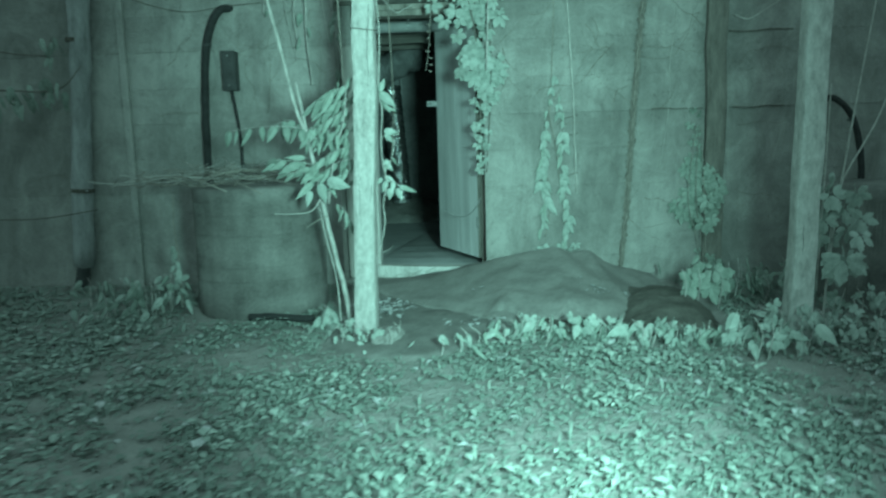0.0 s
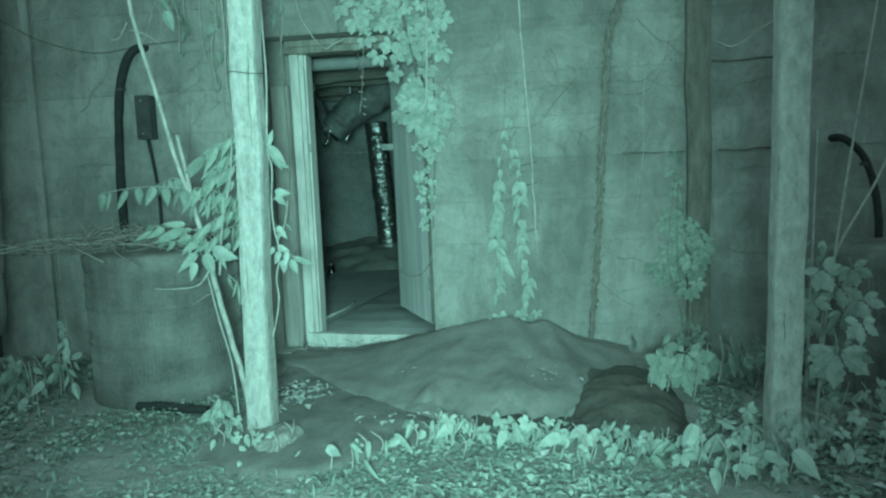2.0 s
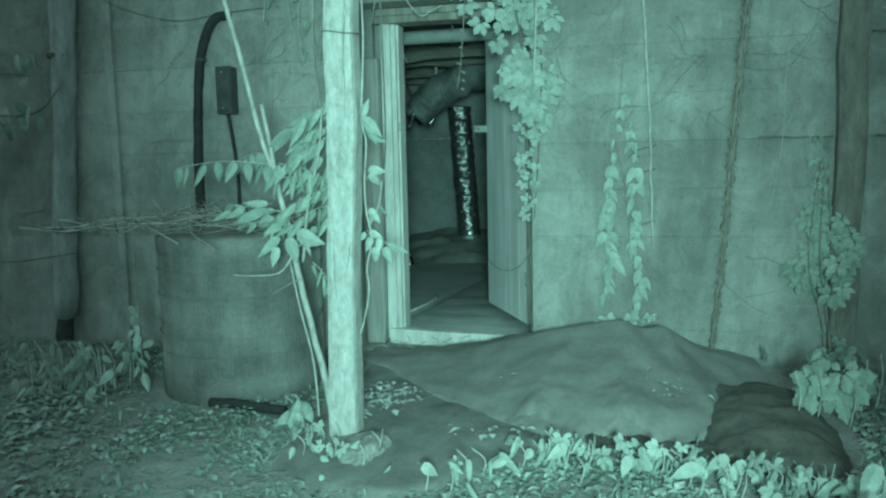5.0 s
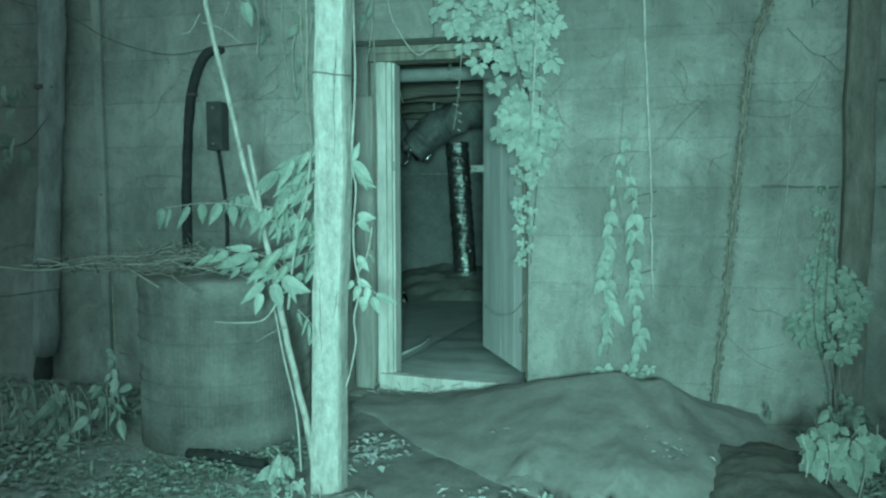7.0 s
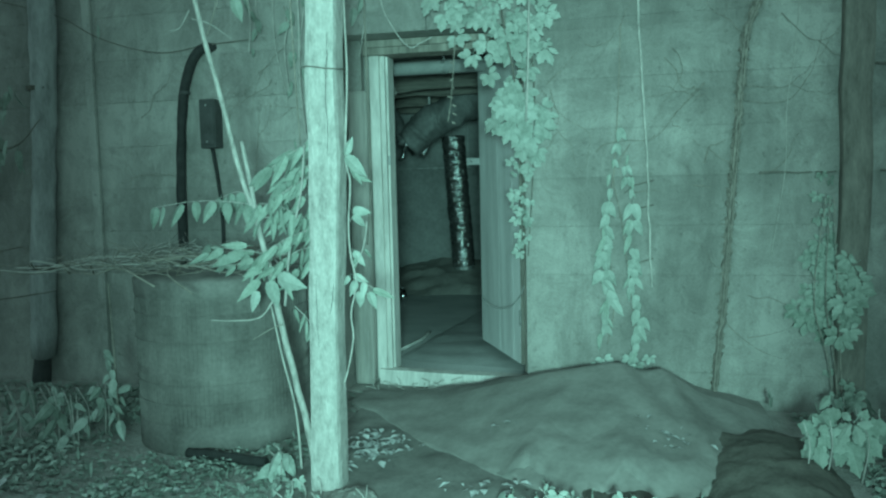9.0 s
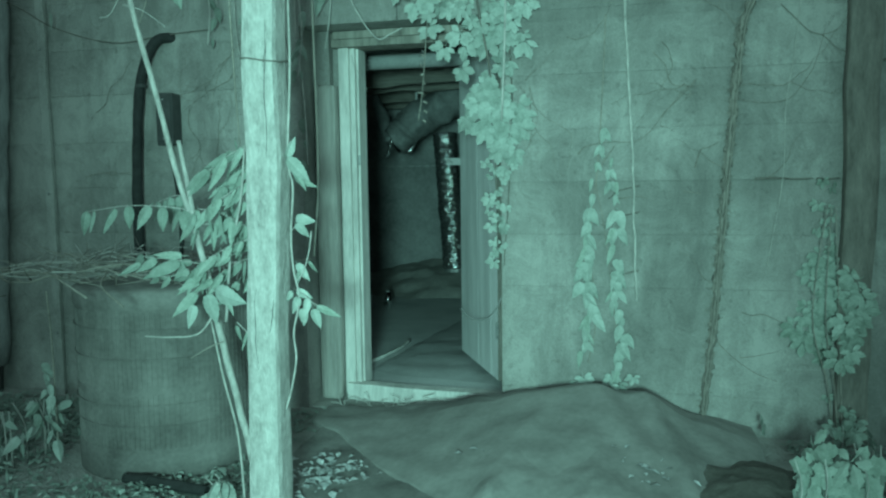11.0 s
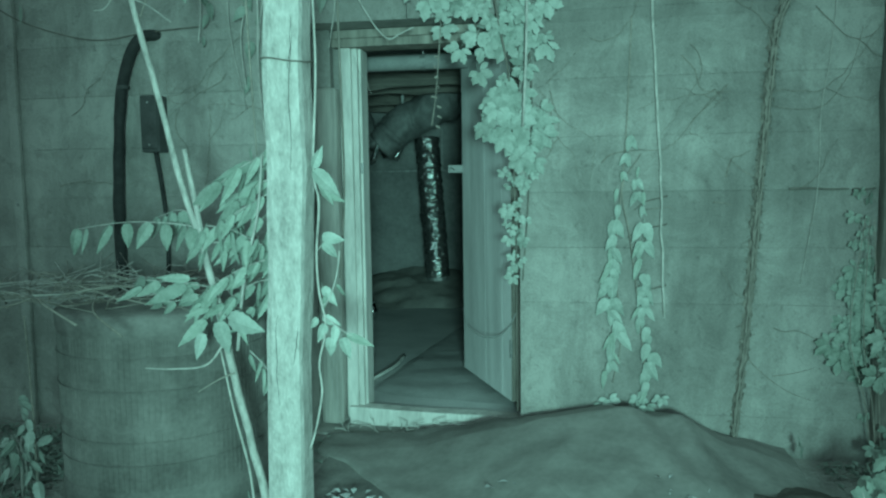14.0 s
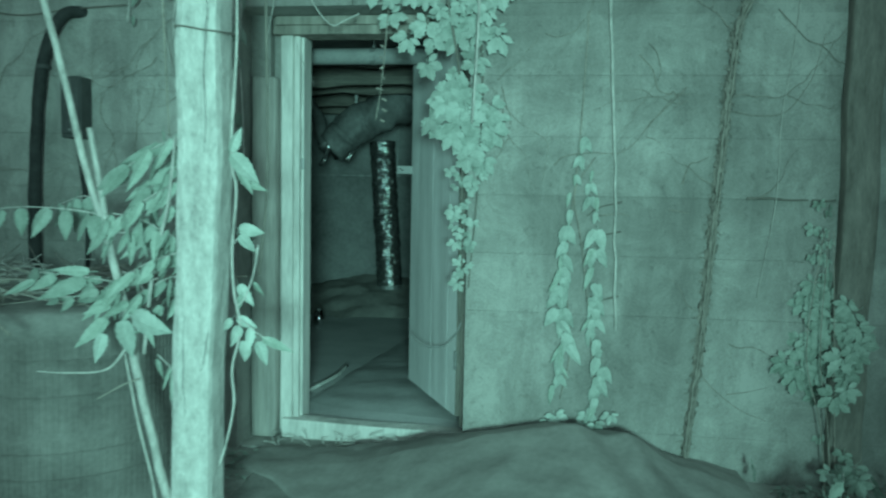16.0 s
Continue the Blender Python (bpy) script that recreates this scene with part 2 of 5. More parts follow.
def palmate(mat, k, name="creeper_leaf"):
    bm = bmesh.new()
    rng = random.Random(k)
    for a, s in ((-98, 0.66), (-48, 0.92), (0, 1.0), (48, 0.92), (98, 0.66)):
        t = radians(a + rng.uniform(-9, 9))
        leaflet(bm, s * rng.uniform(0.48, 0.56), s * rng.uniform(0.24, 0.32), t, (-0.05 * math.sin(t), rng.uniform(-0.03, 0.03), -0.05 * math.cos(t)), 0.17, 0.14, rng.uniform(-0.05, 0.2), 9, 1.35)
    tube([(0, 0, 0), (0, 0.03, 0.12), (0, 0.1, 0.25)], 0.008, 4, bm)
    return mesh_of(name, bm, mat)


def simple(mat, k, wide=0.45, name="leaf"):
    bm = bmesh.new()
    rng = random.Random(k + 50)
    leaflet(bm, 1.0, wide * rng.uniform(0.88, 1.12), 0, (0, 0, 0), 0.05, rng.uniform(0.2, 0.5), rng.uniform(0.05, 0.45), 12, 0.70)
    tube([(0, 0, 0), (0, 0.02, 0.1), (0, 0.08, 0.2)], 0.012, 4, bm)
    return mesh_of(name, bm, mat)


PALMATE = [palmate(LEAF, k) for k in range(5)]
PALMATE_DULL = [palmate(LEAF_DULL, k + 9) for k in range(4)]
LEAF_MID = shade("greyish_leaf", (0.19, 0.24, 0.20), (0.40, 0.46, 0.41), 26, rough=0.65, fine=120, bump=0.5, rnd=0.2, dist=0.006)
PALMATE_BUSH = [palmate(LEAF_MID, k + 30) for k in range(4)]
SIMPLE = [simple(LEAF, k) for k in range(4)]
SIMPLE_DULL = [simple(LEAF_DULL, k + 9) for k in range(4)]
LONG = [simple(LEAF_MID if k % 2 else LEAF_DULL, k + 20, 0.29) for k in range(6)]


def leaf(parent, shapes, at, size, rng, tilt=35, swing=35, yaw=40, lift=0.0, lean=0.0):
    ob = new("leaf", rng.choice(shapes))
    ob.parent = parent
    r = Euler((radians(lift + rng.uniform(-tilt, tilt)), radians(lean + rng.uniform(-swing, swing)), radians(rng.uniform(-yaw, yaw))))
    ob.matrix_local = Matrix.LocRotScale(at, r, (size, size, size))
    return ob


def stem(name, pts, r0, r1, mat, parent, seg=6, wob=0.0, n=6):
    return part(name, tube(bend(pts, n), lambda u: r0 + (r1 - r0) * u, seg, wob=wob), mat, parent, smooth=True)


# ---- ground ----


def ground_z(x, y):
    z = 0.02 + 0.07 * max(0.0, min(1.0, (y - 4.2) / 1.6))
    z += 0.03 * noise.noise(Vector((x * 0.9, y * 0.9, 3.0)))
    if y < 1.5:
        z -= 0.02 * min(3.0, 1.5 - y)
    return z


def sheet(xs, ys, zf, mat, name):
    me = bpy.data.meshes.new(name)
    vs = [(x, y, zf(x, y)) for y in ys for x in xs]
    w = len(xs)
    fs = [(j * w + i, j * w + i + 1, (j + 1) * w + i + 1, (j + 1) * w + i) for j in range(len(ys) - 1) for i in range(w - 1)]
    me.from_pydata(vs, [], fs)
    me.materials.append(mat)
    me.polygons.foreach_set("use_smooth", [True] * len(me.polygons))
    return me


def spread(lo, hi, step, far):
    mid = list(np.arange(lo, hi + 1e-6, step))
    out = [step * 2 * 1.6 ** k for k in range(40)]
    side = []
    d = 0
    for s in out:
        d += s
        side.append(d)
        if d > far:
            break
    return [float(lo - q) for q in reversed(side)] + [float(q) for q in mid] + [float(hi + q) for q in side]


def rough_ground(x, y):
    if abs(x) < 5 and 0 < y < 7:
        return ground_z(x, y) + 0.012 * noise.noise(Vector((x * 7, y * 7, 1)))
    return ground_z(max(-8, min(8, x)), max(-3, min(7, y))) - 0.0


ground = new("ground", sheet(spread(-4.5, 4.5, 0.06, 900), spread(1.2, 6.6, 0.06, 900), rough_ground, SOIL, "ground"))
tagged(ground, "dark soil yard with leaf litter and low weeds", "ground", kind="structure")

# ---- the concrete building ----
WY = 5.94
OPEN_L, OPEN_R, OPEN_T = -0.53, 0.645, 2.345
wall = thing("wall_north", "stained board-marked concrete wall with climbing roots", "wall", kind="structure")
core = box(-7, OPEN_L, WY + 0.03, WY + 0.36, -0.3, 4.2)
box(OPEN_R, 7, WY + 0.03, WY + 0.36, -0.3, 4.2, bm=core)
box(OPEN_L, OPEN_R, WY + 0.03, WY + 0.36, OPEN_T, 4.2, bm=core)
box(OPEN_L, OPEN_R, WY + 0.03, WY + 0.36, -0.3, 0.10, bm=core)
part("wall_core", core, CONCRETE, wall)
part("mortar_fill", box(OPEN_L, -0.384, 6.195, WY + 0.36, 0.1, OPEN_T), CONCRETE, wall)
part("mortar_fill", box(OPEN_L, -0.424, 6.13, 6.193, 2.03, OPEN_T), CONCRETE, wall)
JOINTS = [-0.3, 0.295, 0.865, 1.15, 1.435, 1.713, 2.005, 2.285, 2.57, 2.86, 3.15, 3.5, 4.2]
rng = random.Random(4)


def course(x0, x1, z0, z1, k):
    gap = 0.0006
    out = rng.uniform(-0.004, 0.004)
    bm = box(x0, x1, WY + out, WY + 0.03, z0 + gap / 2, z1 - gap / 2, 0.0014)
    part("concrete_course", bm, CONCRETE, wall)


for k, (z0, z1) in enumerate(zip(JOINTS, JOINTS[1:])):
    for side in (-1, 1):
        if z1 <= OPEN_T:
            a, b = (-7, OPEN_L) if side < 0 else (OPEN_R, 7)
        elif z0 < OPEN_T:
            course(-7, OPEN_L, z0, OPEN_T, k) if side < 0 else course(OPEN_R, 7, z0, OPEN_T, k)
            course(-7, 0.058, OPEN_T, z1, k) if side < 0 else course(0.062, 7, OPEN_T, z1, k)
            continue
        else:
            cut = 0.06 if k % 2 else 0.75
            a, b = (-7, cut - 0.002) if side < 0 else (cut + 0.002, 7)
        course(a, b, z0, z1, k)

# dark timber pilaster against the wall
pil = thing("wall_post", "dark damp timber post standing against the concrete wall", "post", at=(2.42, 5.86, 0))
bm = box(-0.075, 0.075, 0.0, 0.078, -0.05, 3.4, 0.018, cuts=60, wob=0.016)
part("timber", bm, DARK_POST, pil)

# room behind the door
FY0, FY1 = 6.165, 6.30
FLOOR_Z = 0.170
bm = box(-3, 2.2, WY + 0.36, 10.9, -0.1, FLOOR_Z)
box(OPEN_L, OPEN_R, FY0 + 0.067, WY + 0.36, 0.1, FLOOR_Z, bm=bm)
inner = part("floor_inside", bm, CONCRETE_LIFTED)
tagged(inner, "dusty concrete floor inside the doorway, toned lighter", "floor", kind="structure")
# Side walls are kept very pale so that lamp light bounces into the room.
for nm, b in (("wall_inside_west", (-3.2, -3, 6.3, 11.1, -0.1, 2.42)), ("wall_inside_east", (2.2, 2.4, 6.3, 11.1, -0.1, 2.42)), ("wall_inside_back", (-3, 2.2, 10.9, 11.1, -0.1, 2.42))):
    tagged(part(nm, box(*b), MOTTLED_PLASTER if nm.endswith("back") else BOUNCE_PLASTER), "plastered wall of the inside room, side walls pale for bounce", "wall", kind="structure")
for nm, b in (("roof", (-7, 7, WY + 0.36, 11.6, 4.05, 4.2)), ("wall_west", (-7, -6.7, WY + 0.36, 11.6, -0.3, 4.05)), ("wall_east", (6.7, 7, WY + 0.36, 11.6, -0.3, 4.05)), ("wall_back", (-6.7, 6.7, 11.3, 11.6, -0.3, 4.05))):
    tagged(part(nm, box(*b), CONCRETE), "plain grey concrete closing the building", "roof" if nm == "roof" else "wall", kind="structure")
ceil = part("ceiling_inside", box(-3.2, 2.4, WY + 0.36, 11.1, 2.42, 2.57), MOTTLED_PLASTER)
tagged(ceil, "dark ceiling of the room behind the door", "ceiling", kind="structure")

# ---- door frame and door ----
frame_ob = thing("door_frame", "weathered pale painted wooden door frame in the concrete opening", "door frame", kind="structure")
jamb = box(-0.38, -0.315, FY0, FY1, 0.13, 2.25, 0.006, cuts=12, wob=0.004)
box(-0.315, -0.283, FY0 + 0.018, FY1, 0.13, 2.25, 0.005, bm=jamb)
box(-0.283, -0.268, FY0 + 0.045, FY1 + 0.04, 0.13, 2.25, 0.004, bm=jamb)
part("jamb", jamb, PAINT, frame_ob)
jamb = box(0.605, 0.642, FY0, FY1, 0.2, 2.25, 0.006, cuts=12, wob=0.004)
part("jamb", jamb, OLD_WOOD, frame_ob)
head = box(-0.42, 0.642, FY0 - 0.02, FY1, 2.25, 2.335, 0.008, cuts=10, wob=0.005)
box(-0.40, 0.642, FY0 - 0.045, FY0 - 0.021, 2.295, 2.34, 0.006, bm=head)
part("head", head, OLD_WOOD, frame_ob, "grey weathered timber head")
sill = box(-0.36, 0.642, FY0 - 0.04, FY0 + 0.065, 0.1, 0.205, 0.01, cuts=12, wob=0.006)
for v in sill.verts:
    v.co.z -= 0.026 * (v.co.x + 0.36)
part("sill", sill, PAINT, frame_ob, "worn pale timber sill")
part("casing_board", box(-0.522, -0.386, FY0 - 0.06, FY0 + 0.025, 0.1, 2.03, 0.022, cuts=10, wob=0.005), CASING, frame_ob, "grey casing board with a rounded top")
part("strike_plate", box(-0.283, -0.264, FY0 + 0.034, FY0 + 0.044, 1.55, 1.61, 0.003), METAL, frame_ob, "rusty strike plate")

door = thing("door_1", "pale painted plank door standing open inwards", "door", kind="structure", at=(0.602, 6.23, 0))
door.rotation_euler = (0, 0, radians(117))
rngd = random.Random(8)
x = 0.0
while x < 0.84:
    w = min(0.142, 0.85 - x)
    part("plank", box(x + 0.0004, x + w - 0.0004, -0.002, 0.03 + rngd.uniform(-0.0006, 0.0006), 0.245, 2.235, 0.0005), DOOR, door)
    x += w
# Dark strip over the lit door edge stands for shade in the hinge gap.
part("edge_strip", box(-0.006, -0.0005, -0.004, 0.031, 0.245, 2.235, 0.001, cuts=20, wob=0.002), DARK_POST, door, "dark rough strip standing for the shaded hinge gap")
for z in (0.5, 1.25, 2.0):
    part("ledge", box(0.04, 0.81, -0.028, -0.003, z - 0.06, z + 0.06, 0.004), DOOR, door)
hasp = box(0.842, 0.85, 0.02, 0.13, 1.555, 1.605, 0.003)
box(0.832, 0.842, 0.09, 0.128, 1.567, 1.593, 0.002, bm=hasp)
hp = part("hasp", hasp, WHITE_PIPE, door, "pale metal hasp")
part("staple", tube(bend([(0.828, 0.10, 1.575), (0.80, 0.10, 1.575), (0.80, 0.118, 1.585), (0.828, 0.118, 1.585)], 4), 0.004, 6), METAL, hp)
for z in (0.55, 1.95):
    part("hinge", tube([(-0.006, 0.036, z - 0.05), (-0.006, 0.036, z + 0.05)], 0.009, 8), METAL, door, "rusty hinge")

dw = part("door_wire", tube(bend([(0.28, 6.52, 0.625), (0.33, 6.44, 0.60), (0.40, 6.36, 0.585), (0.50, 6.28, 0.61), (0.57, 6.22, 0.69), (0.602, 6.19, 0.76)], 5), 0.004, 5), WHITE_PIPE)
tagged(dw, "thin pale wire sagging across the open door", "wire")

# ---- things in the dark room ----
pipe = thing("overhead_pipe", "dusty pale pipe crossing under the ceiling behind the door", "pipe", at=(0, 6.85, 2.265))
part("pipe_run", tube([(-2.9, 0, 0), (0.3, 0, 0), (2.1, 0, 0.01)], 0.05, 14), WHITE_PIPE, pipe, smooth=True)
for xx in (-0.05, 1.2):
    part("strap", tube([(xx, 0, 0), (xx + 0.03, 0, 0)], 0.054, 14), METAL, pipe)
    part("hanger", box(xx + 0.008, xx + 0.022, -0.004, 0.004, 0.05, 0.155), METAL, pipe)

duct = thing("hanging_duct", "flexible duct in shiny crumpled black plastic hanging down", "duct", at=(-0.585, 10.2, 0))


def crinkled(pts, radius, seg, ribs, amp, wob, freq=9.0):
    dense = bend(pts, ribs)
    return tube(dense, lambda u: radius * (1 + amp * math.sin(u * len(dense) * 1.9)), seg, wob=wob, freq=freq)


part("sleeve", crinkled([(-0.10, 0, 1.98), (-0.07, 0, 1.5), (-0.03, 0, 0.95), (0.0, 0, 0.45)], 0.13, 40, 60, 0.010, 0.018, 29.0), PLASTIC, duct, smooth=True)
part("mouth", tube([(0, 0, 0.41), (0, 0, 0.46)], 0.125, 18), METAL, duct)
part("hanger_wire", tube([(-0.10, 0, 1.98), (-0.10, 0, 2.42)], 0.006, 5), METAL, duct)
trunk_duct = thing("ceiling_duct", "dusty wrapped duct slanting down from the ceiling", "duct", at=(-0.9, 9.3, 0))
part("duct_body", crinkled([(0.85, 0.0, 2.36), (0.55, -0.3, 2.20), (0.26, -0.4, 2.03), (0.04, -0.5, 1.82)], 0.16, 24, 16, 0.03, 0.05, 7.0), DUCTSKIN, trunk_duct, smooth=True)
part("torn_wrap", crinkled([(0.05, -0.56, 1.84), (0.03, -0.58, 1.74), (-0.01, -0.58, 1.66)], 0.022, 10, 6, 0.2, 0.03), PLASTIC, trunk_duct, "hanging shiny torn plastic", True)
part("torn_wrap", crinkled([(0.24, -0.46, 1.90), (0.23, -0.48, 1.78), (0.20, -0.48, 1.70)], 0.02, 10, 6, 0.2, 0.03), PLASTIC, trunk_duct, "hanging shiny torn plastic", True)
part("side_duct", crinkled([(-0.32, -0.3, 2.36), (-0.18, -0.32, 2.20), (-0.06, -0.42, 2.0), (0.0, -0.5, 1.84)], 0.06, 14, 10, 0.04, 0.02), DUCTSKIN, trunk_duct, smooth=True)
part("strap", box(0.24, 0.262, -0.41, -0.39, 2.13, 2.42), METAL, trunk_duct)
rj = random.Random(6)
for i in range(5):
    y = 7.3 + i * 0.78 + rj.uniform(-0.12, 0.12)
    bm = box(-2.97, 2.17, y - 0.025, y + 0.025, 2.27 + rj.uniform(-0.03, 0.04), 2.412, 0.006, cuts=40, wob=0.035, seed=i)
    for q in bm.verts:
        q.co.y += 0.05 * (i % 3 - 1) * q.co.x
        q.co.z = min(q.co.z, 2.417)
    j = part("ceiling_joist", bm, INSIDE_WOOD)
    tagged(j, "dusty dark wooden joist under the ceiling", "joist", "ceiling joists")
rail = thing("wall_rail", "thin dusty metal rail on brackets across the dark room", "rail", at=(-1.4, 10.6, 0))
part("bar", box(-1.59, 0.84, -0.010, 0.010, 1.618, 1.638, 0.004), METAL, rail)
for xx in (-1.58, 0.80):
    part("hanger", box(xx, xx + 0.012, -0.006, 0.006, 1.636, 2.418, 0.002), METAL, rail)


def mat_z(x, y):
    return FLOOR_Z + 0.004 + 0.012 * abs(noise.noise(Vector((x * 2.5, y * 2.5, 8)))) + 0.003 * noise.noise(Vector((x * 9, y * 9, 2)))


bm = bmesh.new()
rows_v = []
for j in range(52):
    row = []
    for i in range(41):
        v, u = j / 51, i / 40
        wob = 0.03 * noise.noise(Vector((v * 7, 2, 2)))
        y = 6.53 - 0.33 * u * (1 - 0.4 * u) + 2.3 * v + 0.02 * noise.noise(Vector((u * 6, v * 2, 3)))
        x = -0.41 + 0.117 * (y - 6.5) + wob + (1.0 + 0.55 * v) * u
        ramp = min(1.0, j / 5, i / 3)
        row.append(bm.verts.new((x, y, FLOOR_Z - 0.005 + (mat_z(x, y) - FLOOR_Z + 0.005) * ramp)))
    rows_v.append(row)
for a, b in zip(rows_v, rows_v[1:]):
    for i in range(40):
        bm.faces.new((a[i], a[i + 1], b[i + 1], b[i]))
hose = part("floor_hose", tube(bend([(-0.56, 6.66, FLOOR_Z + 0.018), (-0.446, 6.76, FLOOR_Z + 0.013), (-0.384, 6.92, FLOOR_Z + 0.02), (-0.339, 7.14, FLOOR_Z + 0.022), (-0.345, 7.47, FLOOR_Z + 0.02)], 6), 0.013, 8, wob=0.004), PAINT, smooth=True)
tagged(hose, "short dusty pale hose lying on the inside floor", "hose")
fm = part("floor_sheet", bm, SHEET, smooth=True)
tagged(fm, "crumpled dusty sheet spread on the inside floor", "sheet")
sol = fm.modifiers.new("thick", "SOLIDIFY")
sol.thickness, sol.offset = 0.002, 1
heap = new("rubble_mound", sheet([-2.6 + 0.08 * i for i in range(26)], [7.6 + 0.08 * i for i in range(38)], lambda x, y: FLOOR_Z - 0.03 + 0.45 * max(0.0, 1 - math.hypot((x + 2.1) / 0.8, (y - 8.9) / 1.4)) + 0.05 * noise.noise(Vector((x * 4, y * 4, 0))), CONCRETE_LIFTED, "rubble_mound"))
tagged(heap, "heap of rubble on the inside floor", "rubble")
waste = new("dirt_mound", sheet([-2.4 + 0.06 * i for i in range(48)], [9.5 + 0.06 * i for i in range(23)], lambda x, y: FLOOR_Z - 0.03 + 0.36 * max(0.0, 1 - math.hypot((x + 0.8) / 1.45, (y - 10.95) / 1.35) ** 1.5) + 0.05 * noise.noise(Vector((x * 4, y * 4, 6))) + 0.03 * noise.noise(Vector((x * 11, y * 11, 6))), DIRT, "dirt_mound"))
tagged(waste, "low dark heap of dirt against the back wall", "dirt mound")
CHROME = shade("tarnished_tin", grey(0.6), grey(0.9), 20, rough=0.10, metal=1.0, bump=0.0)
jar = thing("tin_can", "small shiny round tin on the inside floor", "tin", at=(-1.01, 9.0, FLOOR_Z))
part("body", tube([(0, 0, 0.17 * k / 16) for k in range(17)], lambda u: 0.016 + 0.034 * math.sin(math.pi * min(0.97, 0.12 + 0.85 * u)), 24), CHROME, jar, smooth=True)
part("lid", tube([(0, 0, 0.17), (0, 0, 0.185)], 0.024, 14), METAL, jar)

# ---- posts in the yard ----


def yard_post(at, w, top, lean, knot, label):
    ob = thing("yard_post", label, "post", "yard posts", at=at)
    bm = box(-w / 2, w / 2, -w / 2, w / 2, -0.12, top, 0.026, cuts=40, wob=0.012, seed=at[0])
    for v in bm.verts:
        v.co.x += lean[0] * v.co.z
        v.co.y += lean[1] * v.co.z
        swell = 1 + 0.10 * math.exp(-max(0, v.co.z) * 5)
        v.co.x *= swell
    part("timber", bm, POST, ob)
    for z, a in knot:
        part("knot", tube([(lean[0] * z + a, -w / 2 + 0.004, z), (lean[0] * z + a, -w / 2 - 0.006, z)], 0.016, 9), OLD_WOOD, ob)
    return ob


left_post = yard_post((-0.115, 4.60, 0.04), 0.135, 3.1, (0.04, -0.04), ((0.62, 0.02), (1.35, -0.03)), "pale weathered square timber post with peeling surface")
loop = []
for a in np.linspace(0, 2 * math.pi, 41):
    c, d = math.cos(a), math.sin(a)
    q = 0.076 / (abs(c) ** 6 + abs(d) ** 6) ** (1 / 6)
    loop.append((0.075 + q * c, -0.075 + q * d, 1.87 + 0.008 * math.sin(2 * a)))
ring = tube(loop, 0.003, 5)
part("tie_wire", ring, DARK_STEM, left_post, "thin wire tied round the post")
right_post = yard_post((2.50, 4.37, 0.03), 0.135, 3.1, (0.008, -0.03), ((1.45, -0.02), (0.7, 0.03)), "greyish weathered square timber post among creepers")

earth = bmesh.new()
bmesh.ops.create_icosphere(earth, subdivisions=5, radius=1)
for v in earth.verts:
    d = 1 + 0.5 * noise.noise(v.co * 1.4 + Vector((3, 1, 0))) + 0.12 * noise.noise(v.co * 4) + 0.06 * noise.noise(v.co * 11)
    v.co = Vector((v.co.x * 0.10 * d, v.co.y * 0.17 * d, max(-0.05, v.co.z * 0.06 * d))) + Vector((0.05, 4.40, 0.03))
tagged(part("earth_mound", earth, SOIL, smooth=True), "small mound of earth at the foot of the post", "soil mound")

CRACK = shade("dark_wood_crack", grey(0.05), grey(0.12), 30, rough=1.0)
for ob, lean, w, n, seed in ((left_post, (0.04, -0.04), 0.135, 6, 3), (right_post, (0.008, -0.03), 0.135, 4, 4)):
    rc = random.Random(seed)
    for _ in range(n):
        z, ln, a = rc.uniform(0.1, 2.5), rc.uniform(0.12, 0.5), rc.uniform(-0.4, 0.4) * w
        right = rc.random() < 0.3
        pts = []
        for k in range(7):
            zz = z + ln * k / 6
            a = max(-0.42 * w, min(0.42 * w, a + rc.uniform(-0.006, 0.006)))
            q = Vector((w / 2 + 0.001, a, zz)) if right else Vector((a, -w / 2 - 0.001, zz))
            q += noise.noise_vector(q * 3.1 + Vector((ob.location.x, 0, 0))) * 0.010
            pts.append((q.x + lean[0] * zz, q.y + lean[1] * zz, zz))
        top = rc.uniform(0.0005, 0.0011)
        part("crack", tube(pts, lambda u: 0.0005 + top * math.sin(math.pi * u), 5), CRACK, ob)

# ---- round condensers with their pipes ----


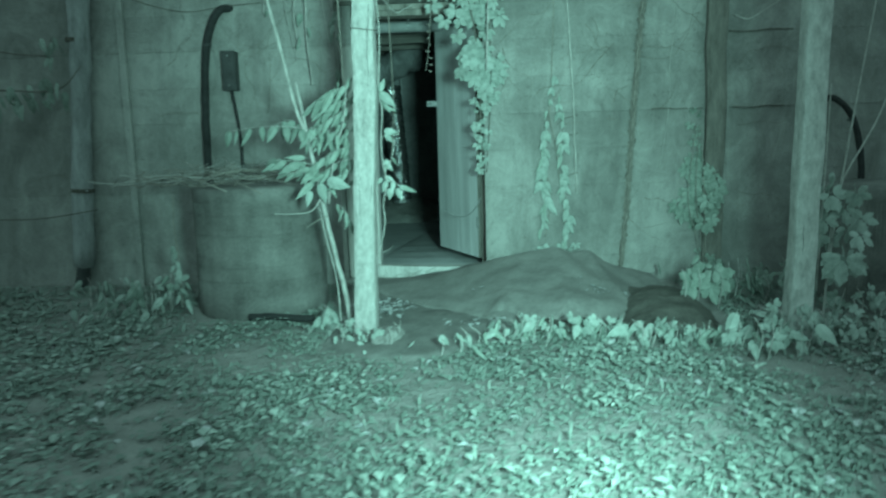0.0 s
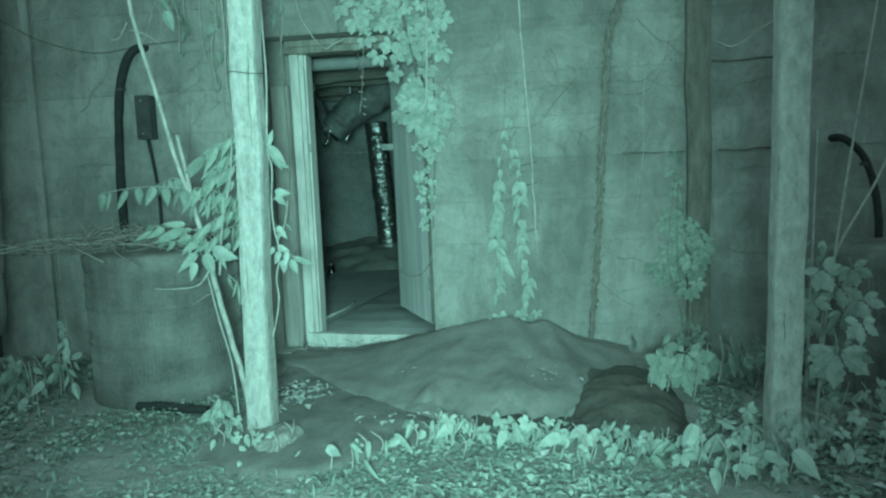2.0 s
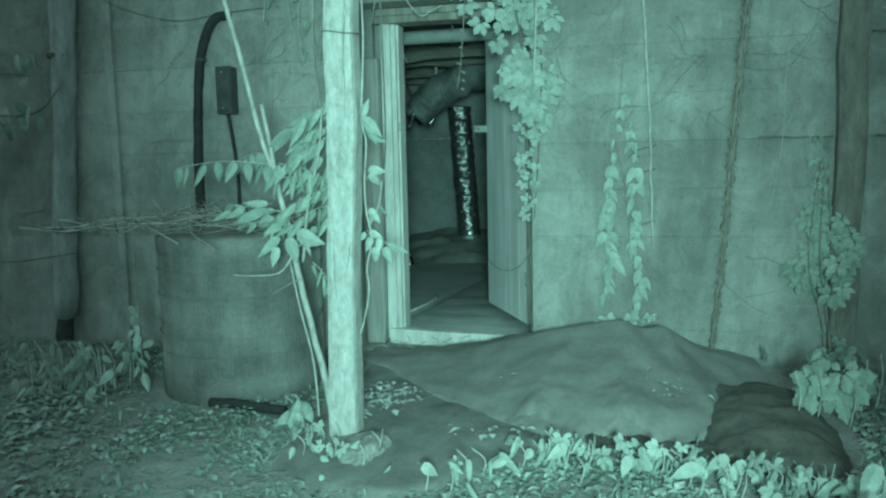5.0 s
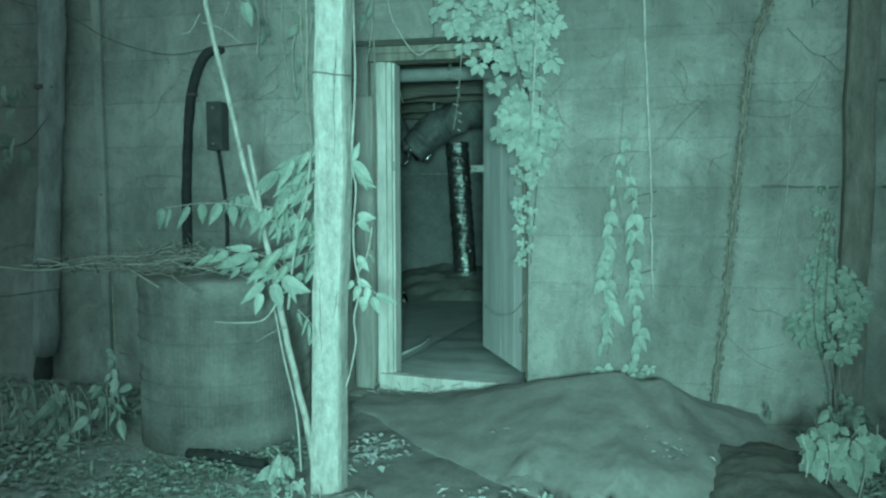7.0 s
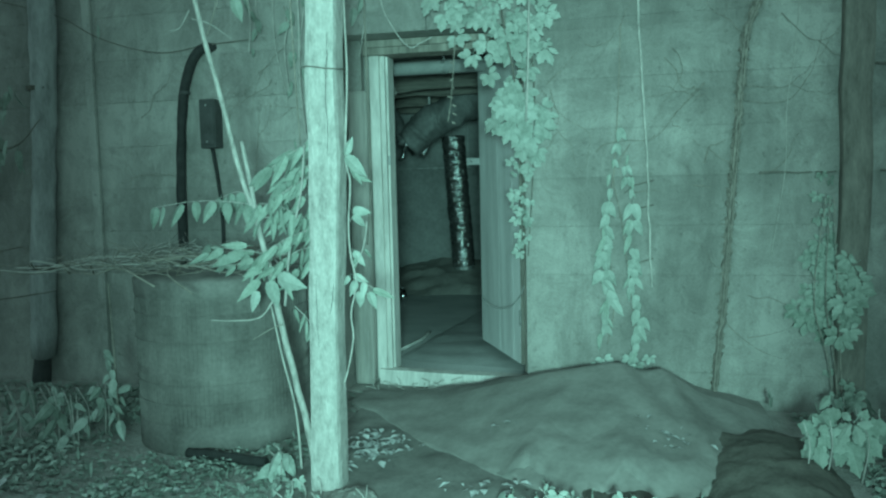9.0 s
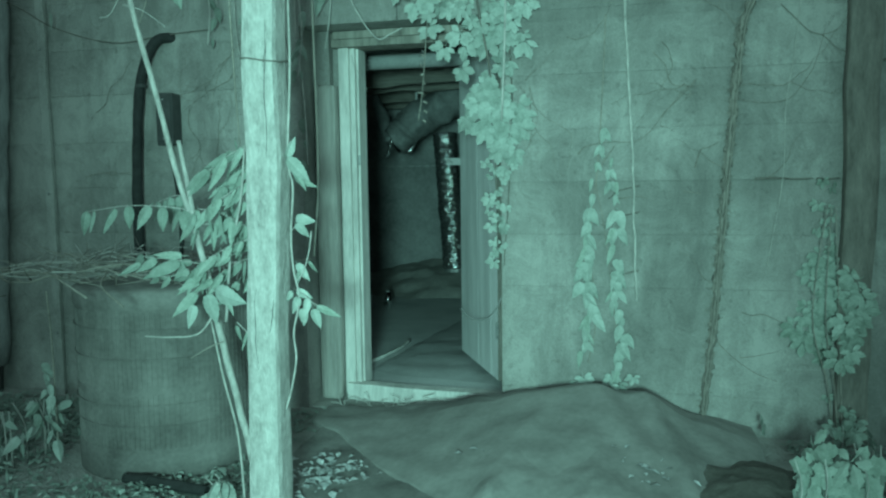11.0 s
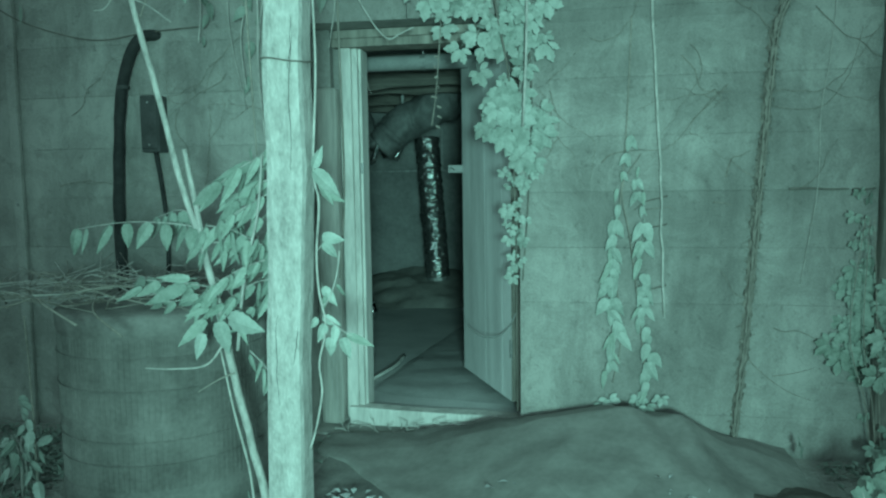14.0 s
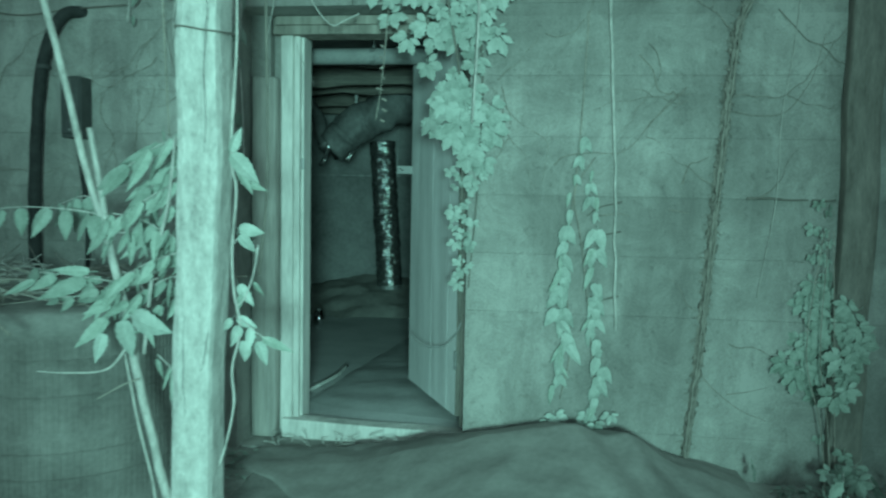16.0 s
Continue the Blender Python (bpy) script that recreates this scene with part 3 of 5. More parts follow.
def condenser(at, label):
    ob = thing("condenser_unit", label, "condenser", "round condensers", at=at)
    r, h = 0.475, 0.85
    skin = bmesh.new()
    prof = [(r - 0.03, -0.09), (r - 0.006, -0.08), (r - 0.006, 0.07), (r - 0.012, 0.085), (r - 0.012, 0.33), (r - 0.007, 0.36), (r - 0.012, 0.39), (r - 0.012, h - 0.11), (r - 0.005, h - 0.09), (r - 0.004, h - 0.02), (r - 0.03, h - 0.006), (r - 0.14, h + 0.006), (0.12, h + 0.02), (0.001, h + 0.02)]
    seg = 64
    rings = [[skin.verts.new((q * math.cos(2 * math.pi * k / seg), q * math.sin(2 * math.pi * k / seg), z + (0.010 * noise.noise(Vector((k * 0.3, z * 5, 1)))))) for k in range(seg)] for q, z in prof]
    for a, b in zip(rings, rings[1:]):
        for k in range(seg):
            skin.faces.new((a[k], a[(k + 1) % seg], b[(k + 1) % seg], b[k]))
    part("body", skin, DRUM, ob, smooth=True)
    rib = bmesh.new()
    box(-0.005, 0.005, -0.004, 0.004, 0.085, h - 0.11, 0.003, bm=rib)
    rib_mesh = mesh_of("louvre", rib, DRUM)
    for k in range(124):
        a = 2 * math.pi * k / 124
        o = new("louvre", rib_mesh)
        o.parent = ob
        o.matrix_local = Matrix.Rotation(a, 4, "Z") @ Matrix.Translation((0, -(r - 0.013), 0))
    for z in (0.20, 0.30, 0.52, 0.66):
        part("band", tube([((r - 0.004) * math.cos(a), (r - 0.004) * math.sin(a), z) for a in np.linspace(0, 2 * math.pi, 65)], 0.0022, 6), DRUM, ob, smooth=True)
    return ob


pad = part("condenser_pad", tube([(-1.0, 5.30, 0.02), (-1.0, 5.30, 0.115)], 0.46, 40, wob=0.02), SLAB)
tagged(pad, "mossy round concrete pad under the condenser", "pad")
condenser((-1.0, 5.29, 0.115), "weathered round louvred condenser with twigs piled on top")
condenser((3.43, 5.15, 0.03), "dark round louvred condenser beside the yard post")


def insulated_pipe(at, pts, collar, label, rad=0.031):
    ob = thing("insulated_pipe", label, "pipe", "insulated pipes", at=at)
    part("foam", tube(bend(pts, 9), rad, 12, wob=0.005), BLACK, ob, smooth=True)
    part("collar", tube([(pts[2][0], pts[2][1], collar), (pts[2][0], pts[2][1], collar + 0.02)], rad + 0.004, 12), BOX, ob, "grey tape collar")
    return ob


insulated_pipe((0, 0, 0), [(-1.30, 6.0, 2.325), (-1.43, 5.89, 2.30), (-1.535, 5.875, 2.06), (-1.575, 5.87, 1.7), (-1.59, 5.865, 1.3), (-1.58, 5.86, 0.9), (-1.5, 5.8, 0.55)], 2.03, "black foam-insulated pipe bending out of the wall")
insulated_pipe((0, 0, 0), [(3.24, 5.97, 1.48), (3.30, 5.86, 1.47), (3.41, 5.84, 1.34), (3.48, 5.83, 1.10), (3.50, 5.82, 0.83), (3.50, 5.75, 0.5)], 1.30, "black foam-insulated pipe bending down behind the condenser", 0.024)
sw = thing("switch_box", "small dull electrical switch box fixed to the wall", "switch box", at=(-1.365, 5.89, 1.82))
part("case", box(-0.055, 0.055, -0.05, 0.05, -0.14, 0.17, 0.01), BOX, sw)
cv = part("cover", box(-0.048, 0.048, -0.06, -0.051, -0.12, 0.15, 0.006), BOX, sw)
for z in (-0.1, 0.13):
    part("screw", tube([(0, -0.0605, z), (0, -0.064, z)], 0.005, 8), METAL, cv)
stem("cable", [(0.0, 0, -0.14), (0.03, 0, -0.35), (0.05, 0.0, -0.6), (0.05, -0.02, -0.95)], 0.012, 0.012, BLACK, sw)
dr = thing("drain_pipe", "pale lichened drain pipe running down the wall", "drain pipe", at=(-2.62, 5.86, 0))
part("pipe_run", tube(bend([(0.11, 0, 3.6), (0.06, 0, 2.4), (0.03, 0, 1.9), (-0.01, 0, 1.42), (-0.03, 0, 1.2), (-0.10, 0, 0.28)], 7), lambda u: 0.078 + 0.005 * math.sin(u * 9), 14, wob=0.016), DRAIN, dr, smooth=True)
# Dark stub below the pipe stands for the shade inside its open end.
part("gully", tube([(-0.12, -0.01, 0.02), (-0.115, -0.01, 0.12), (-0.10, -0.01, 0.29)], 0.058, 12, wob=0.02), BOX, dr, "dark stub standing for the shaded open pipe end")
for z in (0.9, 2.1):
    bk = part("bracket", tube([(0.06 * z - 0.10, 0, z), (0.06 * z - 0.098, 0, z + 0.03)], 0.092, 12), DARK_WOOD, dr)
    part("bolt", tube([(0.06 * z - 0.03, -0.06, z + 0.015), (0.06 * z - 0.025, -0.085, z + 0.015)], 0.008, 8), METAL, bk)
# Narrow strip added where a dark line runs down; coloured as the wall.
bat = thing("wall_batten", "narrow concrete-coloured batten fixed to the wall", "batten")
part("board", box(-2.29, -2.23, 5.905, 5.938, 0.05, 3.3, 0.008, cuts=10, wob=0.01), CONCRETE, bat)
for z in (0.5, 1.4, 2.3):
    part("nail_head", tube([(-2.26, 5.91, z), (-2.26, 5.89, z)], 0.006, 8), METAL, bat)
cab = part("sagging_cable", tube(bend([(-3.6, 5.88, 2.9), (-2.9, 5.88, 2.72), (-2.45, 5.88, 2.59), (-2.13, 5.88, 2.42), (-1.73, 5.9, 2.31), (-1.4, 5.92, 2.34), (-1.1, 5.935, 2.36)], 6), 0.0042, 6), DARK_STEM)
tagged(cab, "thin dark cable sagging along the wall", "cable")
# Black tube laid in place of the shaded slot below the pad edge.
tub = part("black_tube", tube(bend([(-0.95, 4.78, 0.085), (-0.8, 4.76, 0.09), (-0.66, 4.75, 0.085), (-0.49, 4.73, 0.08)], 4), 0.024, 10, wob=0.008), BLACK)
tagged(tub, "black tube standing for the shaded slot by the pad", "tube")

# ---- tarp over a heap ----
RIDGE = [(-0.5, 0.07), (-0.1, 0.09), (0.15, 0.13), (0.45, 0.215), (0.80, 0.305), (1.05, 0.355), (1.20, 0.372), (1.30, 0.325), (1.41, 0.36), (1.51, 0.29), (1.63, 0.215), (1.79, 0.18), (1.95, 0.11), (2.2, 0.06)]
FRONT = [(-0.5, 5.75), (-0.2, 5.55), (0.1, 5.22), (0.45, 4.92), (0.8, 4.68), (1.0, 4.62), (1.35, 4.62), (1.6, 4.8), (1.78, 5.1), (1.95, 5.45), (2.2, 5.6)]


def lerp(tab, x):
    return float(np.interp(x, [a for a, _ in tab], [b for _, b in tab]))


def tarp_z(x, y):
    f = lerp(FRONT, x)
    u = max(0.0, min(1.0, (y - f) / max(0.1, 5.66 - f)))
    base = rough_ground(x, y) + 0.02
    s = 0.16 * min(1.0, u * 6) + 0.84 * u ** 1.15 if u < 1 else 1.0
    s = s * (1 - 0.25 * max(0.0, (y - 5.66) / 0.28))
    z = base + (sum(lerp(RIDGE, x + d) for d in (-0.07, -0.035, 0.0, 0.035, 0.07)) / 5 - 0.072) * s
    fold = noise.noise(Vector((x * 2.2 + y * 1.3, y * 0.7 - x * 0.4, 5)))
    z += (0.010 * (0.5 - abs(fold)) + 0.006 * noise.noise(Vector((x * 3.1, y * 2.2, 2))) + 0.002 * noise.noise(Vector((x * 19 + y * 6, y * 14, 4)))) * min(1, u * 3)
    for cx, slope, tall, wide in ((1.20, 0.42, 0.012, 0.09), (1.42, 0.30, 0.016, 0.07), (1.31, 0.36, -0.012, 0.07), (0.98, -0.35, 0.006, 0.06)):
        d = x - cx - slope * (5.66 - y)
        z += tall * math.exp(-(d / wide) ** 2) * min(1, u * 2.2) * (1 if y < 5.7 else 0.3)
    return z


bm = bmesh.new()
nx, ny = 130, 70
rows_v = []
for j in range(ny + 1):
    row = []
    for i in range(nx + 1):
        x = -0.4 + 2.36 * i / nx
        f = lerp(FRONT, x) + 0.05 * noise.noise(Vector((x * 5, 1, 1)))
        y = f + (5.925 - f) * j / ny
        z = tarp_z(x, y) - (0.018 if j == 0 else 0)
        row.append(bm.verts.new((x, y, z)))
    rows_v.append(row)
for a, b in zip(rows_v, rows_v[1:]):
    for i in range(nx):
        bm.faces.new((a[i], a[i + 1], b[i + 1], b[i]))
tarp = thing("tarp", "dusty dark tarp draped over a heap beside the sill", "tarp")
part("main_sheet", bm, TARP, tarp, smooth=True)
flap = bmesh.new()
rows_v = []
for j in range(19):
    row = []
    for i in range(71):
        x = 0.62 + 1.02 * i / 70
        f = lerp(FRONT, x) + 0.02 + 0.16 * noise.noise(Vector((x * 4.5, 7, 1))) + 0.04 * noise.noise(Vector((x * 17, 3, 1)))
        y = f + 0.42 * j / 18
        lift = 0.010 + 0.05 * max(0.0, noise.noise(Vector((x * 4.0, y * 2, 9)))) + 0.012 * abs(noise.noise(Vector((x * 13, y * 11, 3))))
        z = tarp_z(x, y) + lift * min(1.0, (18 - j) / 9, i / 9, (70 - i) / 9) + (0.007 * (18 - j) / 18 * min(1.0, i / 9, (70 - i) / 9) - 0.003)
        row.append(flap.verts.new((x, y, z if j else min(z, rough_ground(x, y) + 0.02 + lift))))
    rows_v.append(row)
for a, b in zip(rows_v, rows_v[1:]):
    for i in range(70):
        flap.faces.new((a[i], a[i + 1], b[i + 1], b[i]))
part("front_flap", flap, TARP, tarp, "loose rucked front edge of the tarp", True)
gs = new("ground_sheet", sheet([-0.32 + 0.05 * i for i in range(34)], [3.98 + 0.05 * i for i in range(34)], lambda x, y: rough_ground(x, y) + (0.016 + 0.02 * noise.noise(Vector((x * 3, y * 3, 4))) if (y > 4.0 + 0.75 * max(0, x - 0.3) + 0.5 * max(0, -x) + 0.06 * noise.noise(Vector((x * 6, y * 6, 0)))) else -0.03), MAT, "ground_sheet"))
tagged(gs, "muddy dark sheet lying flat on the ground", "sheet")


def dark_mound_z(x, y):
    q = max(abs(x - 1.84) / 0.34, abs(y - 4.98) / 0.66) * 0.55 + math.hypot((x - 1.84) / 0.34, (y - 4.98) / 0.66) * 0.45
    return rough_ground(x, y) - 0.03 + 0.15 * max(0.0, 1 - q ** 2.4) + 0.022 * noise.noise(Vector((x * 6, y * 6, 3))) + 0.010 * noise.noise(Vector((x * 17, y * 17, 5))) + 0.006 * noise.noise(Vector((x * 41, y * 41, 2)))


# Dark soil strip whose colour carries the shade of the hollow under the flap.
hollow_shade = new("soil_mound", sheet([0.6 + 0.035 * i for i in range(36)], [4.36 + 0.035 * i for i in range(15)], lambda x, y: rough_ground(x, y) - 0.03 + 0.075 * max(0.0, 1 - math.hypot((x - 1.22) / 0.58, (y - 4.60) / 0.22) ** 2) + 0.03 * noise.noise(Vector((x * 11, y * 11, 3))), DARK_GROUND, "soil_mound"))
tagged(hollow_shade, "strip of dark soil standing for the shaded hollow under the tarp", "soil mound")
# Low uneven mound in one dark colour beside the tarp.
pt = new("soil_mound", sheet([1.42 + 0.02 * i for i in range(46)], [4.3 + 0.02 * i for i in range(72)], dark_mound_z, DARK_GROUND, "soil_mound"))
tagged(pt, "low dark heap beside the tarp", "soil mound")

# ---- climbing plants, sapling and weeds ----


def inside(poly, x, z):
    hit = False
    for (x0, z0), (x1, z1) in zip(poly, poly[1:] + poly[:1]):
        if (z0 > z) != (z1 > z) and x < (x1 - x0) * (z - z0) / (z1 - z0) + x0:
            hit = not hit
    return hit


def scatter(parent, poly, n, y0, y1, shapes, s0, s1, seed, **kw):
    r = random.Random(seed)
    xs, zs = [p[0] for p in poly], [p[1] for p in poly]
    made, spots = 0, []
    for _ in range(n * 40):
        if made >= n:
            break
        x, z = r.uniform(min(xs), max(xs)), r.uniform(min(zs), max(zs))
        s = r.uniform(s0, s1)
        if not inside(poly, x, z) or any((x - a) ** 2 + (z - b) ** 2 < (0.28 * s) ** 2 for a, b in spots):
            continue
        spots.append((x, z))
        leaf(parent, shapes, (x, r.uniform(y0, y1), z), s, r, **kw)
        made += 1


creeper = thing("door_creeper", "pale leafy creeper hanging over the corner of the doorway", "creeper")
scatter(creeper, [(0.03, 2.85), (0.10, 2.52), (0.22, 2.38), (0.31, 2.18), (0.44, 2.02), (0.60, 2.0), (0.74, 2.05), (0.80, 2.25), (0.78, 2.85)], 92, 5.80, 5.91, PALMATE, 0.10, 0.22, 1, tilt=20, swing=45, yaw=22)
scatter(creeper, [(0.46, 1.80), (0.50, 1.93), (0.64, 1.98), (0.81, 1.82), (0.80, 1.66), (0.69, 1.55), (0.54, 1.66)], 19, 5.80, 5.91, PALMATE, 0.15, 0.25, 2, tilt=18, swing=45, yaw=20)
scatter(creeper, [(0.53, 1.6), (0.74, 1.6), (0.69, 1.3), (0.66, 1.0), (0.61, 1.0), (0.58, 1.3)], 30, 5.87, 5.92, PALMATE, 0.055, 0.11, 3, tilt=20, swing=45, yaw=22)
stem("stem", [(0.71, 5.83, 3.1), (0.70, 5.80, 2.6), (0.69, 5.775, 2.1), (0.675, 5.77, 1.76)], 0.007, 0.006, STEM, creeper)
stem("stem", [(0.55, 5.88, 3.1), (0.52, 5.88, 2.5), (0.60, 5.88, 2.0), (0.62, 5.9, 1.5), (0.63, 5.915, 0.95)], 0.008, 0.004, DARK_STEM, creeper)
stem("stem", [(0.68, 5.9, 2.4), (0.71, 5.91, 1.9), (0.69, 5.92, 1.4), (0.66, 5.92, 0.98)], 0.006, 0.003, DARK_STEM, creeper)
stem("dangling_shoot", [(0.26, 5.84, 2.3), (0.245, 5.84, 2.1), (0.225, 5.84, 1.9), (0.205, 5.84, 1.78)], 0.003, 0.003, TWIG, creeper)
rr = random.Random(5)
for k in range(8):
    part("bud", tube([(0.225 + rr.uniform(-0.02, 0.02), 5.838, 1.78 + k * 0.05), (0.24 + rr.uniform(-0.02, 0.02), 5.83, 1.77 + k * 0.05)], 0.005, 5), TWIG, creeper)

wallc = thing("wall_creeper", "pale creeper with hanging leaves on the concrete wall", "creeper")
rw = random.Random(6)
for column in ([(1.21, 5.91, 1.80), (1.14, 5.905, 1.45), (1.125, 5.90, 1.15), (1.10, 5.90, 0.95), (1.13, 5.90, 0.72), (1.09, 5.90, 0.52)], [(1.22, 5.91, 1.62), (1.25, 5.905, 1.36), (1.27, 5.90, 1.02), (1.27, 5.90, 0.80), (1.31, 5.90, 0.62), (1.27, 5.90, 0.42)]):
    for p in bend(column, 4)[1:]:
        size = rw.uniform(0.075, 0.125) * (0.75 if p.z > 1.3 else 1.0)
        for ln in rw.choice(((-34, 8), (-30, 0, 32), (10,), (-14, 30), (-28, 0, 30))):
            leaf(wallc, [SIMPLE[k % 4] for k in range(4)] + [LONG[1]], (p.x + rw.uniform(-0.02, 0.02), p.y - rw.uniform(0, 0.012), p.z), size, rw, 9, 7, 14, lean=ln)
scatter(wallc, [(1.02, 0.42), (1.36, 0.42), (1.36, 0.30), (1.02, 0.30)], 9, 5.86, 5.92, PALMATE, 0.09, 0.14, 7)
stem("stem", [(1.29, 5.925, 3.2), (1.275, 5.92, 2.8), (1.29, 5.925, 2.47), (1.31, 5.92, 2.1), (1.34, 5.918, 1.64), (1.35, 5.92, 1.3), (1.372, 5.92, 0.8)], 0.0085, 0.006, STEM, wallc, wob=0.009)
stem("stem", [(1.20, 5.93, 2.3), (1.19, 5.93, 2.0), (1.17, 5.92, 1.6), (1.13, 5.92, 1.1), (1.16, 5.92, 0.7), (1.12, 5.92, 0.45)], 0.004, 0.003, TWIG, wallc)
stem("stem", [(1.25, 5.93, 1.62), (1.16, 5.92, 1.45), (1.2, 5.91, 1.2), (1.25, 5.91, 0.8), (1.28, 5.91, 0.5)], 0.003, 0.003, TWIG, wallc)
for z, w in ((1.40, 0.07), (1.26, 0.09), (0.95, 0.05)):
    stem("rootlet", [(1.34 + 0.04, 5.93, z + 0.01), (1.34, 5.925, z), (1.34 - w, 5.935, z - 0.02), (1.34 - w * 1.7, 5.937, z - 0.06)], 0.005, 0.002, DARK_STEM, wallc)

VINE_PALE = shade("pale_vine_bark", grey(0.14, 0.1), grey(0.30, 0.1), 40, (1, 1, 0.5), 0.95, 90, 1.0)
VINE = shade("old_vine_bark", grey(0.14, 0.1), grey(0.34, 0.1), 40, (1, 1, 0.5), 0.95, 90, 1.0)
old = thing("old_vine", "thick old rooted vine clinging to the concrete wall", "vine")
main = [(2.06, 5.915, 3.3), (2.0, 5.915, 2.75), (1.945, 5.915, 2.42), (1.875, 5.915, 2.24), (1.85, 5.915, 2.03), (1.83, 5.915, 1.75), (1.805, 5.915, 1.4), (1.785, 5.915, 1.08), (1.76, 5.915, 0.7), (1.715, 5.915, 0.2), (1.71, 5.9, -0.05)]
part("trunk", tube(bend(main, 22), 0.009, 8, wob=0.010, freq=43.0), VINE_PALE, old, smooth=True)
part("root_mat", tube(bend(main[:-1], 26), 0.022, 11, wob=0.02, freq=48.0), VINE, old, "dark mat of fine roots", True).location = (0.004, 0.029, 0)
stem("second_trunk", [(x + 0.016, 5.918, z) for x, y, z in main], 0.006, 0.005, VINE, old, 7, 0.006)
roots = bmesh.new()
for p in bend(main, 44):
    for s in (-1, 1):
        if rr.random() < 0.45:
            ln = rr.uniform(0.004, 0.024) * rr.choice((0.5, 1, 1, 1.6))
            dz = rr.uniform(-1.2, 1.2) * ln
            tube([p + Vector((s * 0.016, 0.004, 0)), p + Vector((s * (0.022 + ln * 0.5), 0.012, dz * 0.6)), p + Vector((s * (0.022 + ln * 0.8), 0.02, dz))], rr.uniform(0.0007, 0.0018), 4, roots)
tagged(part("rootlet", roots, VINE, old), kind="stuff")

TENDRIL = shade("dead_tendril", grey(0.12, 0.1), grey(0.32, 0.1), 30, rough=0.95)
tend = thing("wall_tendrils", "thin dark dead tendrils and crack lines on the concrete wall", "tendrils")
r = random.Random(31)


def tendril(x, z, heading, length, rad=0.0026, depth=0):
    pts = [(x, WY - 0.009, z)]
    h = heading
    for _ in range(int(length / 0.05)):
        h += r.uniform(-0.55, 0.55)
        x += 0.05 * math.cos(h)
        z += 0.05 * math.sin(h)
        if OPEN_L - 0.03 < x < OPEN_R + 0.03 and z < OPEN_T + 0.04:
            break
        pts.append((x, WY - 0.009, z))
        if depth < 2 and r.random() < 0.13:
            tendril(x, z, h + r.choice((-1, 1)) * r.uniform(0.5, 1.1), length * 0.45, rad * 0.7, depth + 1)
    if len(pts) > 2:
        stem("tendril", pts, rad, rad * 0.2, TENDRIL, tend, 5, n=3)


for x, z, h, ln in ((0.80, 1.95, -0.8, 0.6), (0.78, 1.98, 0.3, 0.25), (1.48, 2.15, -1.2, 0.5), (1.62, 1.92, 3.4, 0.3), (1.60, 1.93, 3.9, 0.4), (1.86, 2.2, 2.6, 0.4), (1.86, 1.9, 0.1, 0.7), (1.80, 1.5, 2.8, 0.35), (1.9, 0.75, -0.7, 0.6),
                    (1.75, 0.9, 2.4, 0.3), (2.05, 2.3, -1.3, 0.8), (2.6, 0.8, -0.9, 0.6), (2.62, 1.3, 0.5, 0.5), (2.6, 1.75, 0.7, 0.5), (-0.7, 2.3, -2.0, 0.7), (-0.95, 2.1, -1.8, 0.6), (-1.9, 1.9, 0.2, 0.5), (-2.0, 1.5, 0.1, 0.7), (-1.1, 1.5, 1.2, 0.5),
                    (-0.6, 1.8, 2.3, 0.5), (-1.25, 1.9, -1.3, 0.5), (-0.85, 2.55, -1.6, 0.9), (-3.1, 1.0, 0.1, 0.8), (1.0, 2.2, -0.4, 0.6), (2.0, 1.44, 0.0, 0.35)):
    tendril(x, z, h, ln)
# Dark lines laid along the joints stand for cracks in the wall.
for pts in ([(1.95, 1.437), (2.05, 1.442), (2.14, 1.434), (2.22, 1.437)], [(2.24, 1.435), (2.29, 1.432), (2.34, 1.437)], [(2.56, 1.437), (2.7, 1.43), (2.82, 1.44), (2.95, 1.436)], [(2.52, 2.006), (2.66, 2.0), (2.85, 2.01), (3.0, 2.004)]):
    stem("root", [(x, WY - 0.006, z) for x, z in pts], 0.0075, 0.004, DARK_STEM, tend, wob=0.003)
for rad, pts in ((0.007, [(1.44, 2.10), (1.50, 2.03), (1.53, 1.94), (1.60, 1.915), (1.68, 1.917)]), (0.006, [(1.66, 1.95), (1.57, 1.85), (1.505, 1.79), (1.44, 1.70), (1.375, 1.64)]), (0.005, [(1.60, 1.93), (1.63, 1.88), (1.60, 1.84)]), (0.005, [(1.55, 1.90), (1.62, 1.87), (1.67, 1.89)]),
                 (0.007, [(1.06, 1.58), (1.105, 1.62), (1.23, 1.64), (1.35, 1.637), (1.39, 1.666)]), (0.004, [(0.75, 1.95), (0.876, 1.79), (1.016, 1.70), (1.02, 1.60), (1.0, 1.49)]), (0.007, [(1.27, 1.345), (1.38, 1.352), (1.42, 1.34)]), (0.008, [(1.60, 1.377), (1.65, 1.372), (1.69, 1.362)]),
                 (0.008, [(1.66, 1.50), (1.685, 1.59), (1.72, 1.60), (1.77, 1.625)]), (0.006, [(1.772, 0.61), (1.82, 0.55), (1.88, 0.496), (1.98, 0.43), (2.09, 0.388)]), (0.005, [(1.90, 0.51), (2.0, 0.525), (2.09, 0.555)]), (0.004, [(0.93, 0.455), (0.97, 0.445), (1.015, 0.45)]),
                 (0.005, [(1.86, 1.84), (2.0, 1.82), (2.105, 1.84), (2.19, 1.95), (2.225, 2.03), (2.26, 2.2)])):
    stem("root", [(x, WY - 0.004, z) for x, z in pts], rad * 0.5, rad * 0.22, TENDRIL, tend, wob=0.004, n=5)

